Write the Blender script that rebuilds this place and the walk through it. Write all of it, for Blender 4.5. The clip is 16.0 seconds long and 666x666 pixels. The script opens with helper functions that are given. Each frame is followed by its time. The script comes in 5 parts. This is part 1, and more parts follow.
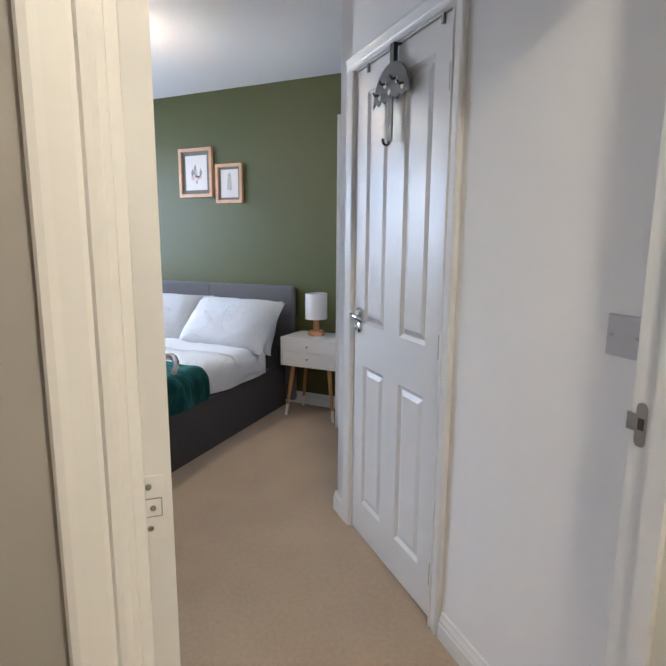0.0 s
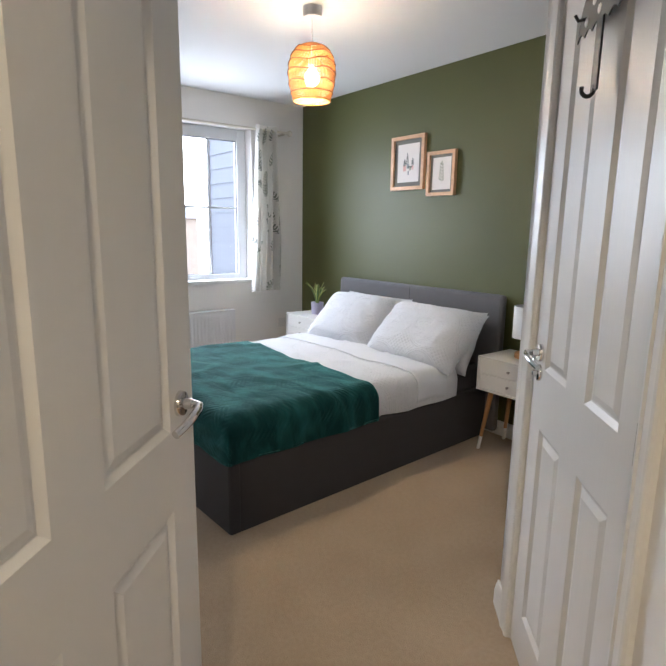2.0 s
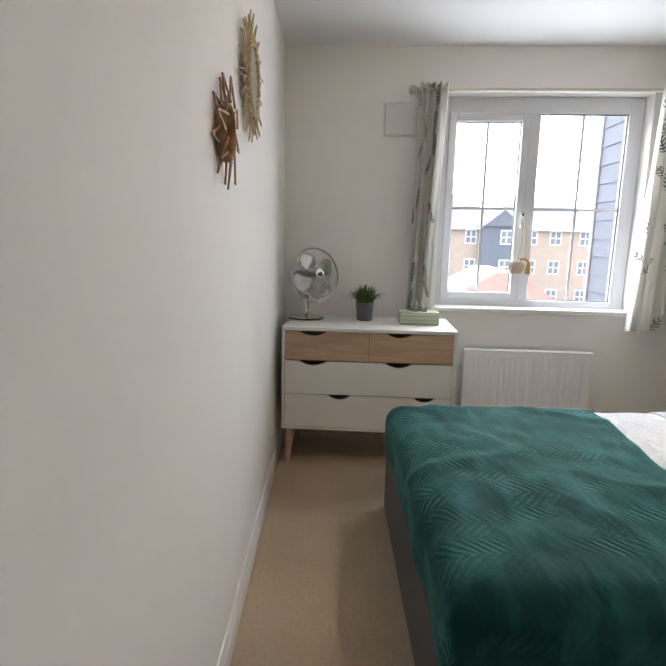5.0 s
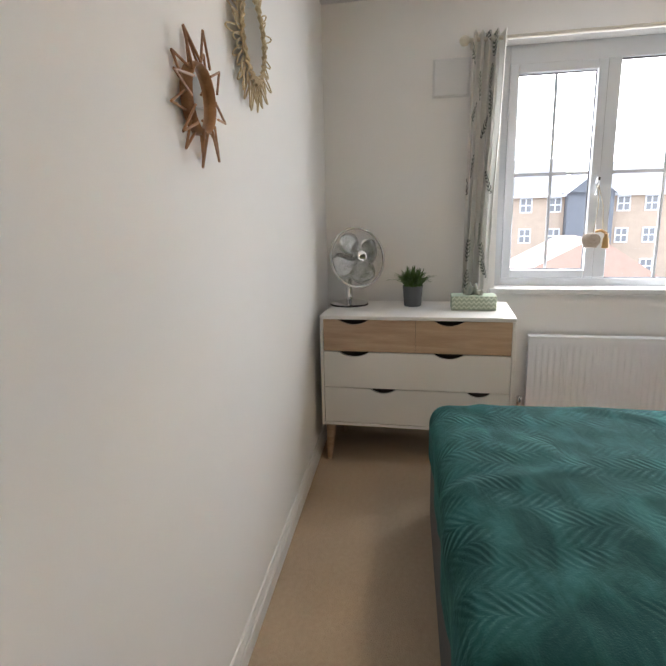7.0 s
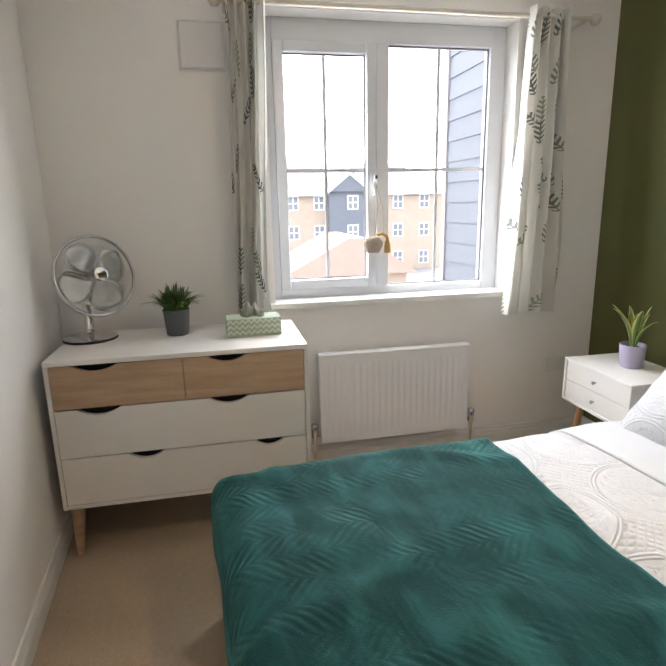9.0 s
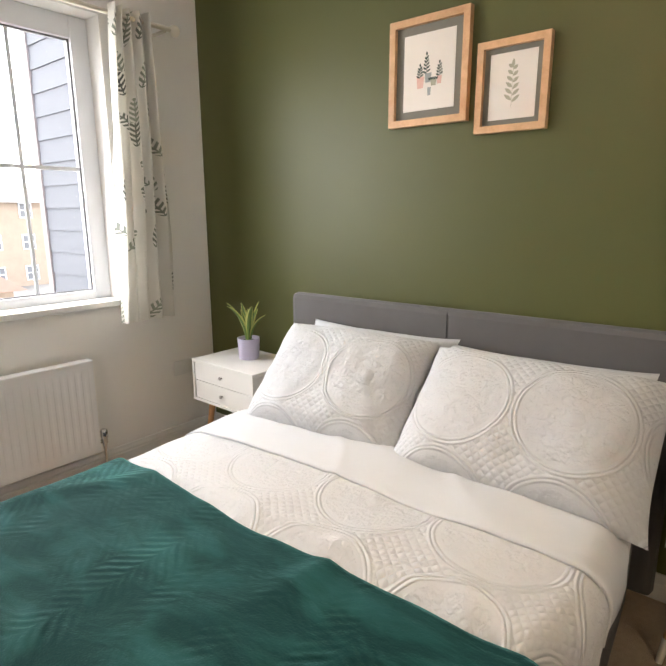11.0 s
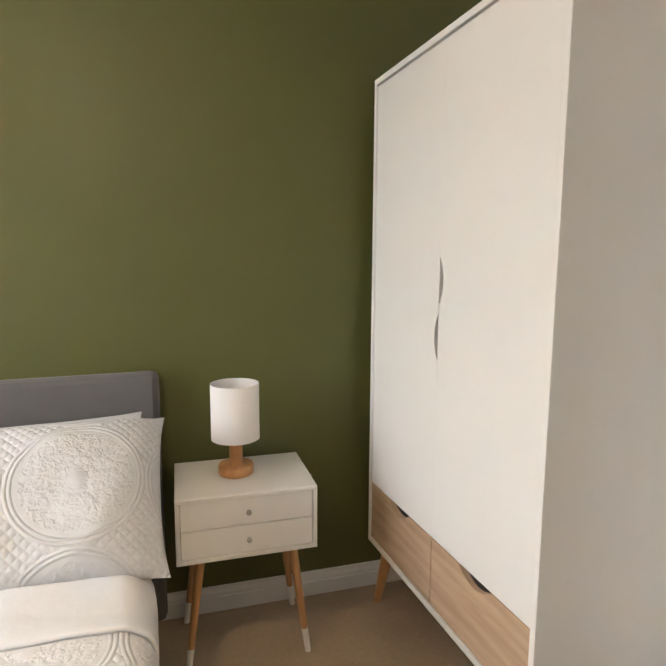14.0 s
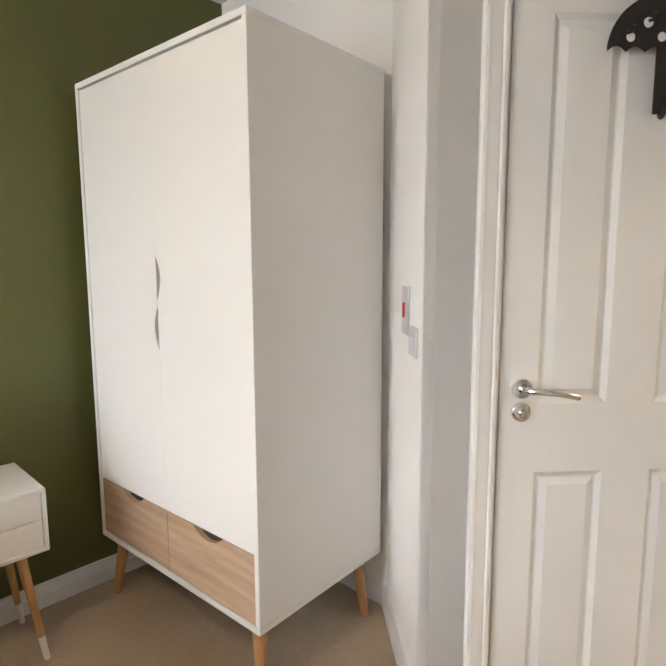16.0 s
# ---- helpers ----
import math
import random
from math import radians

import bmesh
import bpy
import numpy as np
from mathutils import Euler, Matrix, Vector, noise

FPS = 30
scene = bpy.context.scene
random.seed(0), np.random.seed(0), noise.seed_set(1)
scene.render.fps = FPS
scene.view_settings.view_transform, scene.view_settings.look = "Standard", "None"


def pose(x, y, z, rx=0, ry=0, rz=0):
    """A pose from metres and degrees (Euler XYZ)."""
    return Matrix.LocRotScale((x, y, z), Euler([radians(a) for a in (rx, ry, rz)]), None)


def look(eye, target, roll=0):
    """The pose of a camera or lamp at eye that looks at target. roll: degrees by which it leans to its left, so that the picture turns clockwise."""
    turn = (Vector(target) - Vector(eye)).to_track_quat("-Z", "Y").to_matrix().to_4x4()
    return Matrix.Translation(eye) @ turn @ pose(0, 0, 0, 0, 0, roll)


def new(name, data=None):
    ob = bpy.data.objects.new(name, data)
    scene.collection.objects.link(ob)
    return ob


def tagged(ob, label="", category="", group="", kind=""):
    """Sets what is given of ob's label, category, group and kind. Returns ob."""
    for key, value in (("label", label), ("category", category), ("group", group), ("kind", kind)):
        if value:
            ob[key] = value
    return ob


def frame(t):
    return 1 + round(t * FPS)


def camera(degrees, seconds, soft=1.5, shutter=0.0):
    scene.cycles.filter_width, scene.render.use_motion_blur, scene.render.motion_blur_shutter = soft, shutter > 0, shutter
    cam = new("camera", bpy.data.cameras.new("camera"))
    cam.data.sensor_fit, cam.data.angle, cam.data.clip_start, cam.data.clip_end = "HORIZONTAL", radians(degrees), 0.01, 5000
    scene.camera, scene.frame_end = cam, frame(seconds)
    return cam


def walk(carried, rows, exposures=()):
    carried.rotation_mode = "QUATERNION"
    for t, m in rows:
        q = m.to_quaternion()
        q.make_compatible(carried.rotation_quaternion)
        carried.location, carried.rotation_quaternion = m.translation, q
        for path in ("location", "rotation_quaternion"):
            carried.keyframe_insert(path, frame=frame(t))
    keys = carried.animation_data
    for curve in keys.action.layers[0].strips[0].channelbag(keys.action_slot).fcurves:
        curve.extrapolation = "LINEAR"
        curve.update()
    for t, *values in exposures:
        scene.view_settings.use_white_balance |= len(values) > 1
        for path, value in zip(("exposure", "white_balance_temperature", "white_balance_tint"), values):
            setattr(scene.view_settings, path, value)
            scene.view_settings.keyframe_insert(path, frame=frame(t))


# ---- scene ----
cam = camera(63.5, 16.0, soft=1.8)
PATH = [
    (0, (0.22, 0.226, 1.326), (-0.65, 1.993, 0.977), 0.4),
    (0.5, (0.197, 0.361, 1.323), (-0.853, 2.025, 0.967), 0.6),
    (1, (0.171, 0.537, 1.336), (-1.068, 2.065, 0.975), 0.8),
    (1.5, (0.173, 0.702, 1.338), (-1.24, 2.068, 0.968), 1.1),
    (2, (0.176, 0.896, 1.358), (-1.388, 2.082, 0.976), 0.9),
    (2.5, (0.057, 1.065, 1.351), (-1.633, 2.061, 0.962), 0.8),
    (3, (-0.091, 1.206, 1.367), (-1.88, 2.006, 0.966), 0.5),
    (3.5, (-0.242, 1.349, 1.372), (-2.113, 1.923, 0.961), 0.7),
    (4, (-0.393, 1.483, 1.351), (-2.327, 1.782, 0.941), 1.2),
    (4.5, (-0.593, 1.585, 1.334), (-2.554, 1.681, 0.951), 1.5),
    (5, (-0.749, 1.65, 1.33), (-2.713, 1.528, 0.973), 1.2),
    (7.5, (-1.164, 1.819, 1.355), (-3.07, 1.41, 0.911), -1.5),
    (8, (-1.335, 1.736, 1.383), (-3.27, 1.547, 0.913), -1.3),
    (8.5, (-1.483, 1.763, 1.363), (-3.424, 1.844, 0.888), -1.1),
    (9, (-1.654, 1.842, 1.359), (-3.56, 2.231, 0.893), -1.2),
    (11.5, (-1.71, 1.936, 1.311), (-2.721, 3.613, 0.9), 0.5),
    (12, (-1.662, 1.965, 1.302), (-2.433, 3.775, 0.942), 1.0),
    (12.5, (-1.614, 1.995, 1.291), (-2.107, 3.91, 0.991), 1.1),
    (13, (-1.686, 2.026, 1.322), (-1.828, 4.0, 1.034), 1.0),
    (13.5, (-1.779, 2.009, 1.328), (-1.576, 3.981, 1.063), 0.6),
    (14, (-1.825, 1.94, 1.329), (-1.272, 3.844, 1.064), 0.3),
    (14.5, (-1.867, 1.863, 1.319), (-1.022, 3.655, 1.045), 0.2),
    (15, (-1.921, 1.797, 1.315), (-0.86, 3.471, 1.049), -0.0),
    (15.5, (-1.956, 1.775, 1.322), (-0.706, 3.313, 1.056), -0.2),
    (16, (-1.947, 1.737, 1.323), (-0.524, 3.117, 1.062), -0.2),
]
EXPOSE = [(0.0, 3.5, 5050, 10), (1.5, 3.4, 5500, 10), (2.8, 3.3, 5700, 10), (5.0, 3.2, 6050, 10), (9.2, 3.35, 6350, 10), (11.3, 3.4, 6750, 10), (12.5, 3.6, 6850, 10), (13.5, 3.65, 6650, 10), (16.0, 3.88, 6250, 10)]
walk(cam, [(t, look(eye, target, roll)) for t, eye, target, roll in PATH], EXPOSE)

# ---- world and light ----
world = bpy.data.worlds.new("overcast_sky")
scene.world = world
world.use_nodes = True
wn, wl = world.node_tree.nodes, world.node_tree.links
sky = wn.new("ShaderNodeTexSky")
sky.sky_type, sky.sun_disc = "NISHITA", False
sky.sun_elevation, sky.sun_rotation = radians(48), radians(-75)
sky.air_density, sky.dust_density, sky.ozone_density = 1.0, 4.0, 1.0
veil = wn.new("ShaderNodeMix")
veil.data_type = "RGBA"
veil.inputs[0].default_value = 0.8
wl.new(sky.outputs[0], veil.inputs[6])
veil.inputs[7].default_value = (2.5, 2.55, 2.68, 1)
wl.new(veil.outputs[2], wn["Background"].inputs[0])
wn["Background"].inputs[1].default_value = 0.15

sun = new("sun", bpy.data.lights.new("sun", "SUN"))
sun.data.energy, sun.data.angle, sun.data.color = 1.5, radians(125), (0.98, 0.99, 1.0)
sun.matrix_world = look((-20, 0.0, 6.2), (-2.5, 2.6, 1.5))

daylight = new("window_daylight", bpy.data.lights.new("window_daylight", "AREA"))
daylight.data.shape, daylight.data.size, daylight.data.size_y = "RECTANGLE", 1.12, 1.12
daylight.data.energy, daylight.data.color = 2.6, (0.97, 0.985, 1.0)
daylight.matrix_world = look((-4.38, 2.72, 1.545), (-2.38, 2.72, 1.30))


# ---- materials ----
def nodes_of(m):
    m.use_nodes = True
    nt = m.node_tree
    return nt, nt.nodes, nt.links, nt.nodes["Principled BSDF"]


def mat(name, col, rough=0.5, metal=0.0, var=0.06, scale=8.0, bump=0.15, bscale=160.0, depth=0.001, sheen=0.0, stretch=None, coat=0.0, each=0.0):
    """A surface with large soft blotches, fine grain and a fine relief."""
    m = bpy.data.materials.new(name)
    nt, n, l, b = nodes_of(m)
    tc = n.new("ShaderNodeTexCoord")
    src = tc.outputs["Object"]
    if stretch:
        mp = n.new("ShaderNodeMapping")
        mp.inputs["Scale"].default_value = stretch
        l.new(src, mp.inputs[0])
        src = mp.outputs[0]
    big, fine = n.new("ShaderNodeTexNoise"), n.new("ShaderNodeTexNoise")
    for node, s in ((big, scale), (fine, bscale)):
        node.inputs["Scale"].default_value, node.inputs["Detail"].default_value = s, 4
        l.new(src, node.inputs["Vector"])
    mix = n.new("ShaderNodeMix")
    mix.data_type = "RGBA"
    mix.inputs[6].default_value = (*[c * (1 - var) for c in col], 1)
    mix.inputs[7].default_value = (*[min(1, c * (1 + var)) for c in col], 1)
    add = n.new("ShaderNodeMath")
    add.operation = "MULTIPLY_ADD"
    l.new(fine.outputs[0], add.inputs[0])
    add.inputs[1].default_value = 0.4
    sub = n.new("ShaderNodeMath")
    sub.operation = "MULTIPLY"
    l.new(big.outputs[0], sub.inputs[0])
    sub.inputs[1].default_value = 0.6
    l.new(sub.outputs[0], add.inputs[2])
    last = add.outputs[0]
    if each:
        info, vary = n.new("ShaderNodeObjectInfo"), n.new("ShaderNodeMath")
        vary.operation, vary.inputs[1].default_value = "MULTIPLY_ADD", each
        l.new(info.outputs["Random"], vary.inputs[0])
        l.new(last, vary.inputs[2])
        last = vary.outputs[0]
    l.new(last, mix.inputs[0])
    l.new(mix.outputs[2], b.inputs["Base Color"])
    b.inputs["Roughness"].default_value, b.inputs["Metallic"].default_value = rough, metal
    b.inputs["Coat Weight"].default_value = coat
    if sheen:
        b.inputs["Sheen Weight"].default_value, b.inputs["Sheen Roughness"].default_value = sheen, 0.4
    if bump:
        bp = n.new("ShaderNodeBump")
        bp.inputs["Strength"].default_value, bp.inputs["Distance"].default_value = bump, depth
        l.new(fine.outputs[0], bp.inputs["Height"])
        l.new(bp.outputs[0], b.inputs["Normal"])
    return m


def wood(name, dark, light, along=(1, 14, 14), rough=0.45, scale=2.2):
    """Wood grain: stretched noise, long along x of the object unless told otherwise."""
    m = bpy.data.materials.new(name)
    nt, n, l, b = nodes_of(m)
    tc, mp, a, c = n.new("ShaderNodeTexCoord"), n.new("ShaderNodeMapping"), n.new("ShaderNodeTexNoise"), n.new("ShaderNodeTexNoise")
    mp.inputs["Scale"].default_value = along
    l.new(tc.outputs["Object"], mp.inputs[0])
    for node, s, d in ((a, scale, 3), (c, scale * 9, 5)):
        node.inputs["Scale"].default_value, node.inputs["Detail"].default_value = s, d
        node.inputs["Distortion"].default_value = 0.6
        l.new(mp.outputs[0], node.inputs["Vector"])
    s = n.new("ShaderNodeMath")
    s.operation, s.inputs[1].default_value = "MULTIPLY_ADD", 0.35
    l.new(c.outputs[0], s.inputs[0])
    l.new(a.outputs[0], s.inputs[2])
    r = n.new("ShaderNodeValToRGB")
    r.color_ramp.elements[0].position, r.color_ramp.elements[1].position = 0.4, 0.95
    r.color_ramp.elements[0].color, r.color_ramp.elements[1].color = (*dark, 1), (*light, 1)
    l.new(s.outputs[0], r.inputs[0])
    l.new(r.outputs[0], b.inputs["Base Color"])
    b.inputs["Roughness"].default_value = rough
    bp = n.new("ShaderNodeBump")
    bp.inputs["Strength"].default_value, bp.inputs["Distance"].default_value = 0.15, 0.0006
    l.new(c.outputs[0], bp.inputs["Height"])
    l.new(bp.outputs[0], b.inputs["Normal"])
    return m


def quilt_material():
    """White cotton with raised rings, small diamonds between them and leafy puckers inside."""
    m = bpy.data.materials.new("white_quilted_cotton")
    nt, n, l, b = nodes_of(m)

    def math_node(op, a, bb=None, c=None):
        k = n.new("ShaderNodeMath")
        k.operation = op
        for i, v in enumerate((a, bb, c)):
            if v is None:
                continue
            if isinstance(v, (int, float)):
                k.inputs[i].default_value = v
            else:
                l.new(v, k.inputs[i])
        return k.outputs[0]

    uv = n.new("ShaderNodeUVMap")
    uv.uv_map = "cloth"
    sep = n.new("ShaderNodeSeparateXYZ")
    l.new(uv.outputs[0], sep.inputs[0])
    x, y = sep.outputs[0], sep.outputs[1]
    cell, tall = 0.345, 0.345
    cx = math_node("SUBTRACT", math_node("WRAP", x, cell, 0.0), cell / 2)
    cy = math_node("SUBTRACT", math_node("WRAP", y, tall, 0.0), tall / 2)
    r = math_node("SQRT", math_node("ADD", math_node("MULTIPLY", cx, cx), math_node("MULTIPLY", cy, cy)))

    def ridge(at, width):
        d = math_node("DIVIDE", math_node("ABSOLUTE", math_node("SUBTRACT", r, at)), width)
        q = math_node("MAXIMUM", math_node("SUBTRACT", 1.0, d), 0.0)
        return math_node("SMOOTH_MIN", math_node("MULTIPLY", q, 1.4), 1.0, 0.5)

    rings = math_node("ADD", math_node("ADD", ridge(0.167, 0.006), ridge(0.156, 0.0055)), math_node("MULTIPLY", ridge(0.0, 0.028), 1.5))
    k = 2 * math.pi / 0.040
    dia = math_node("MULTIPLY", math_node("SINE", math_node("MULTIPLY", math_node("ADD", x, y), k / 1.414)), math_node("SINE", math_node("MULTIPLY", math_node("SUBTRACT", x, y), k / 1.414)))
    dia = math_node("MULTIPLY", math_node("ABSOLUTE", dia), math_node("GREATER_THAN", r, 0.172))
    noi = n.new("ShaderNodeTexNoise")
    noi.inputs["Scale"].default_value, noi.inputs["Detail"].default_value = 62, 2
    noi.inputs["Distortion"].default_value = 0.3
    l.new(uv.outputs[0], noi.inputs["Vector"])
    puck = math_node("MULTIPLY", math_node("MULTIPLY", noi.outputs[0], 2.6), math_node("MULTIPLY", math_node("GREATER_THAN", r, 0.022), math_node("LESS_THAN", r, 0.138)))
    height = math_node("ADD", math_node("ADD", rings, math_node("MULTIPLY", dia, 0.8)), math_node("MULTIPLY", puck, 0.8))
    weave = n.new("ShaderNodeTexNoise")
    weave.inputs["Scale"].default_value = 600
    l.new(uv.outputs[0], weave.inputs["Vector"])
    height = math_node("ADD", height, math_node("MULTIPLY", weave.outputs[0], 0.25))
    bp = n.new("ShaderNodeBump")
    bp.inputs["Strength"].default_value, bp.inputs["Distance"].default_value = 0.66, 0.0060
    l.new(height, bp.inputs["Height"])
    l.new(bp.outputs[0], b.inputs["Normal"])
    b.inputs["Base Color"].default_value = (0.56, 0.57, 0.60, 1)
    b.inputs["Roughness"].default_value = 0.85
    b.inputs["Sheen Weight"].default_value = 0.1
    return m


def throw_material():
    """Emerald plush with a zigzag pressed into the pile and rubbed patches."""
    m = bpy.data.materials.new("emerald_plush")
    nt, n, l, b = nodes_of(m)
    uv = n.new("ShaderNodeUVMap")
    uv.uv_map = "cloth"
    sep = n.new("ShaderNodeSeparateXYZ")
    l.new(uv.outputs[0], sep.inputs[0])

    def math_node(op, a, bb=None, c=None):
        k = n.new("ShaderNodeMath")
        k.operation = op
        for i, v in enumerate((a, bb, c)):
            if v is None:
                continue
            if isinstance(v, (int, float)):
                k.inputs[i].default_value = v
            else:
                l.new(v, k.inputs[i])
        return k.outputs[0]

    noi = n.new("ShaderNodeTexNoise")
    noi.inputs["Scale"].default_value, noi.inputs["Detail"].default_value = 7.5, 6
    noi.inputs["Distortion"].default_value = 0.35
    lay = n.new("ShaderNodeMapping")
    lay.inputs["Rotation"].default_value, lay.inputs["Scale"].default_value = (0, 0, 0.5), (0.55, 1.25, 1)
    l.new(uv.outputs[0], lay.inputs[0])
    l.new(lay.outputs[0], noi.inputs["Vector"])
    zig = math_node("PINGPONG", sep.outputs[0], 0.085)
    line = math_node("ADD", sep.outputs[1], math_node("MULTIPLY", zig, 0.8))
    line = math_node("ADD", line, math_node("MULTIPLY", noi.outputs[0], 0.035))
    wave = math_node("SINE", math_node("MULTIPLY", line, 2 * math.pi / 0.029))
    gap = math_node("MULTIPLY", math_node("ABSOLUTE", math_node("SUBTRACT", zig, 0.0425)), 1 / 0.0425)
    wave = math_node("MULTIPLY", wave, math_node("SMOOTH_MIN", math_node("MULTIPLY", math_node("SUBTRACT", 1.0, gap), 3.0), 1.0, 0.4))
    patch = n.new("ShaderNodeTexNoise")
    patch.inputs["Scale"].default_value, patch.inputs["Detail"].default_value = 5.0, 4
    l.new(uv.outputs[0], patch.inputs["Vector"])
    amount = n.new("ShaderNodeMapRange")
    amount.inputs["From Min"].default_value, amount.inputs["From Max"].default_value = 0.44, 0.66
    l.new(patch.outputs[0], amount.inputs["Value"])
    fine = n.new("ShaderNodeTexNoise")
    fine.inputs["Scale"].default_value = 220
    l.new(uv.outputs[0], fine.inputs["Vector"])
    h = math_node("ADD", math_node("MULTIPLY", math_node("MULTIPLY", wave, amount.outputs[0]), 0.42), math_node("MULTIPLY", fine.outputs[0], 0.4))
    h = math_node("ADD", h, math_node("MULTIPLY", noi.outputs[0], 5.5))
    bp = n.new("ShaderNodeBump")
    bp.inputs["Strength"].default_value, bp.inputs["Distance"].default_value = 0.8, 0.0045
    l.new(h, bp.inputs["Height"])
    l.new(bp.outputs[0], b.inputs["Normal"])
    mix = n.new("ShaderNodeMix")
    mix.data_type = "RGBA"
    rub = n.new("ShaderNodeMapRange")
    rub.inputs["From Min"].default_value, rub.inputs["From Max"].default_value = 0.46, 0.68
    l.new(noi.outputs[0], rub.inputs["Value"])
    l.new(rub.outputs[0], mix.inputs[0])
    mix.inputs[6].default_value = (0.004, 0.034, 0.035, 1)
    mix.inputs[7].default_value = (0.016, 0.082, 0.083, 1)
    l.new(mix.outputs[2], b.inputs["Base Color"])
    b.inputs["Roughness"].default_value = 0.85
    b.inputs["Specular IOR Level"].default_value = 0.12
    b.inputs["Sheen Weight"].default_value, b.inputs["Sheen Roughness"].default_value = 0.42, 0.4
    b.inputs["Sheen Tint"].default_value = (0.20, 0.58, 0.55, 1)
    return m


def glass_material(name, rough=0.0, tint=(1, 1, 1)):
    m = bpy.data.materials.new(name)
    nt, n, l, b = nodes_of(m)
    b.inputs["Base Color"].default_value = (*tint, 1)
    b.inputs["Transmission Weight"].default_value, b.inputs["Roughness"].default_value, b.inputs["IOR"].default_value = 1.0, rough, 1.02
    return m


def glow_material(name, col, strength):
    m = bpy.data.materials.new(name)
    nt, n, l, b = nodes_of(m)
    b.inputs["Emission Color"].default_value, b.inputs["Emission Strength"].default_value = (*col, 1), strength
    return m


def leaf_print_material():
    """Cream curtain cotton with a grey-green fern print."""
    m = bpy.data.materials.new("fern_print_cotton")
    nt, n, l, b = nodes_of(m)
    uv = n.new("ShaderNodeUVMap")
    uv.uv_map = "cloth"
    def math_node(op, a, bb=None, c=None):
        k = n.new("ShaderNodeMath")
        k.operation = op
        for i, v in enumerate((a, bb, c)):
            if v is None:
                continue
            if isinstance(v, (int, float)):
                k.inputs[i].default_value = v
            else:
                l.new(v, k.inputs[i])
        return k.outputs[0]

    blob = n.new("ShaderNodeTexVoronoi")
    blob.voronoi_dimensions = "2D"
    blob.inputs["Scale"].default_value, blob.inputs["Randomness"].default_value = 6.6, 0.95
    l.new(uv.outputs[0], blob.inputs["Vector"])
    away = n.new("ShaderNodeVectorMath")
    away.operation = "SUBTRACT"
    l.new(uv.outputs[0], away.inputs[0])
    l.new(blob.outputs["Position"], away.inputs[1])
    tone = n.new("ShaderNodeSeparateColor")
    l.new(blob.outputs["Color"], tone.inputs[0])
    turn = n.new("ShaderNodeVectorRotate")
    turn.rotation_type = "Z_AXIS"
    l.new(away.outputs[0], turn.inputs["Vector"])
    l.new(math_node("MULTIPLY_ADD", tone.outputs[0], 1.6, -0.8), turn.inputs["Angle"])
    ps = n.new("ShaderNodeSeparateXYZ")
    l.new(turn.outputs[0], ps.inputs[0])
    ax = math_node("ABSOLUTE", ps.outputs[0])
    ell = math_node("ADD", math_node("POWER", math_node("DIVIDE", ax, 0.023), 2.0), math_node("POWER", math_node("ABSOLUTE", math_node("DIVIDE", ps.outputs[1], 0.070)), 2.0))
    frond = math_node("SINE", math_node("MULTIPLY", math_node("ADD", ps.outputs[1], math_node("MULTIPLY", ax, 0.9)), 2 * math.pi / 0.022))
    leafy = math_node("MAXIMUM", math_node("GREATER_THAN", frond, -0.1), math_node("LESS_THAN", ax, 0.0025))
    stem = math_node("MULTIPLY", math_node("LESS_THAN", ax, 0.0018), math_node("LESS_THAN", math_node("ABSOLUTE", ps.outputs[1]), 0.07))
    both = n.new("ShaderNodeMath")
    both.operation = "MAXIMUM"
    sparse = math_node("GREATER_THAN", tone.outputs[2], 0.12)
    l.new(math_node("MULTIPLY", math_node("MULTIPLY", math_node("LESS_THAN", ell, 1.0), leafy), sparse), both.inputs[0])
    l.new(math_node("MULTIPLY", stem, sparse), both.inputs[1])
    hue = n.new("ShaderNodeMix")
    hue.data_type = "RGBA"
    l.new(tone.outputs[1], hue.inputs[0])
    hue.inputs[6].default_value, hue.inputs[7].default_value = (0.09, 0.094, 0.086, 1), (0.33, 0.36, 0.29, 1)
    mix = n.new("ShaderNodeMix")
    mix.data_type = "RGBA"
    l.new(both.outputs[0], mix.inputs[0])
    mix.inputs[6].default_value = (0.74, 0.72, 0.67, 1)
    l.new(hue.outputs[2], mix.inputs[7])
    l.new(mix.outputs[2], b.inputs["Base Color"])
    b.inputs["Roughness"].default_value = 0.9
    weave = n.new("ShaderNodeTexNoise")
    weave.inputs["Scale"].default_value = 700
    l.new(uv.outputs[0], weave.inputs["Vector"])
    bp = n.new("ShaderNodeBump")
    bp.inputs["Strength"].default_value, bp.inputs["Distance"].default_value = 0.2, 0.001
    l.new(weave.outputs[0], bp.inputs["Height"])
    l.new(bp.outputs[0], b.inputs["Normal"])
    trans = n.new("ShaderNodeBsdfTranslucent")
    l.new(mix.outputs[2], trans.inputs[0])
    both_sides = n.new("ShaderNodeMixShader")
    both_sides.inputs[0].default_value = 0.20
    l.new(b.outputs[0], both_sides.inputs[1])
    l.new(trans.outputs[0], both_sides.inputs[2])
    l.new(both_sides.outputs[0], n["Material Output"].inputs[0])
    return m


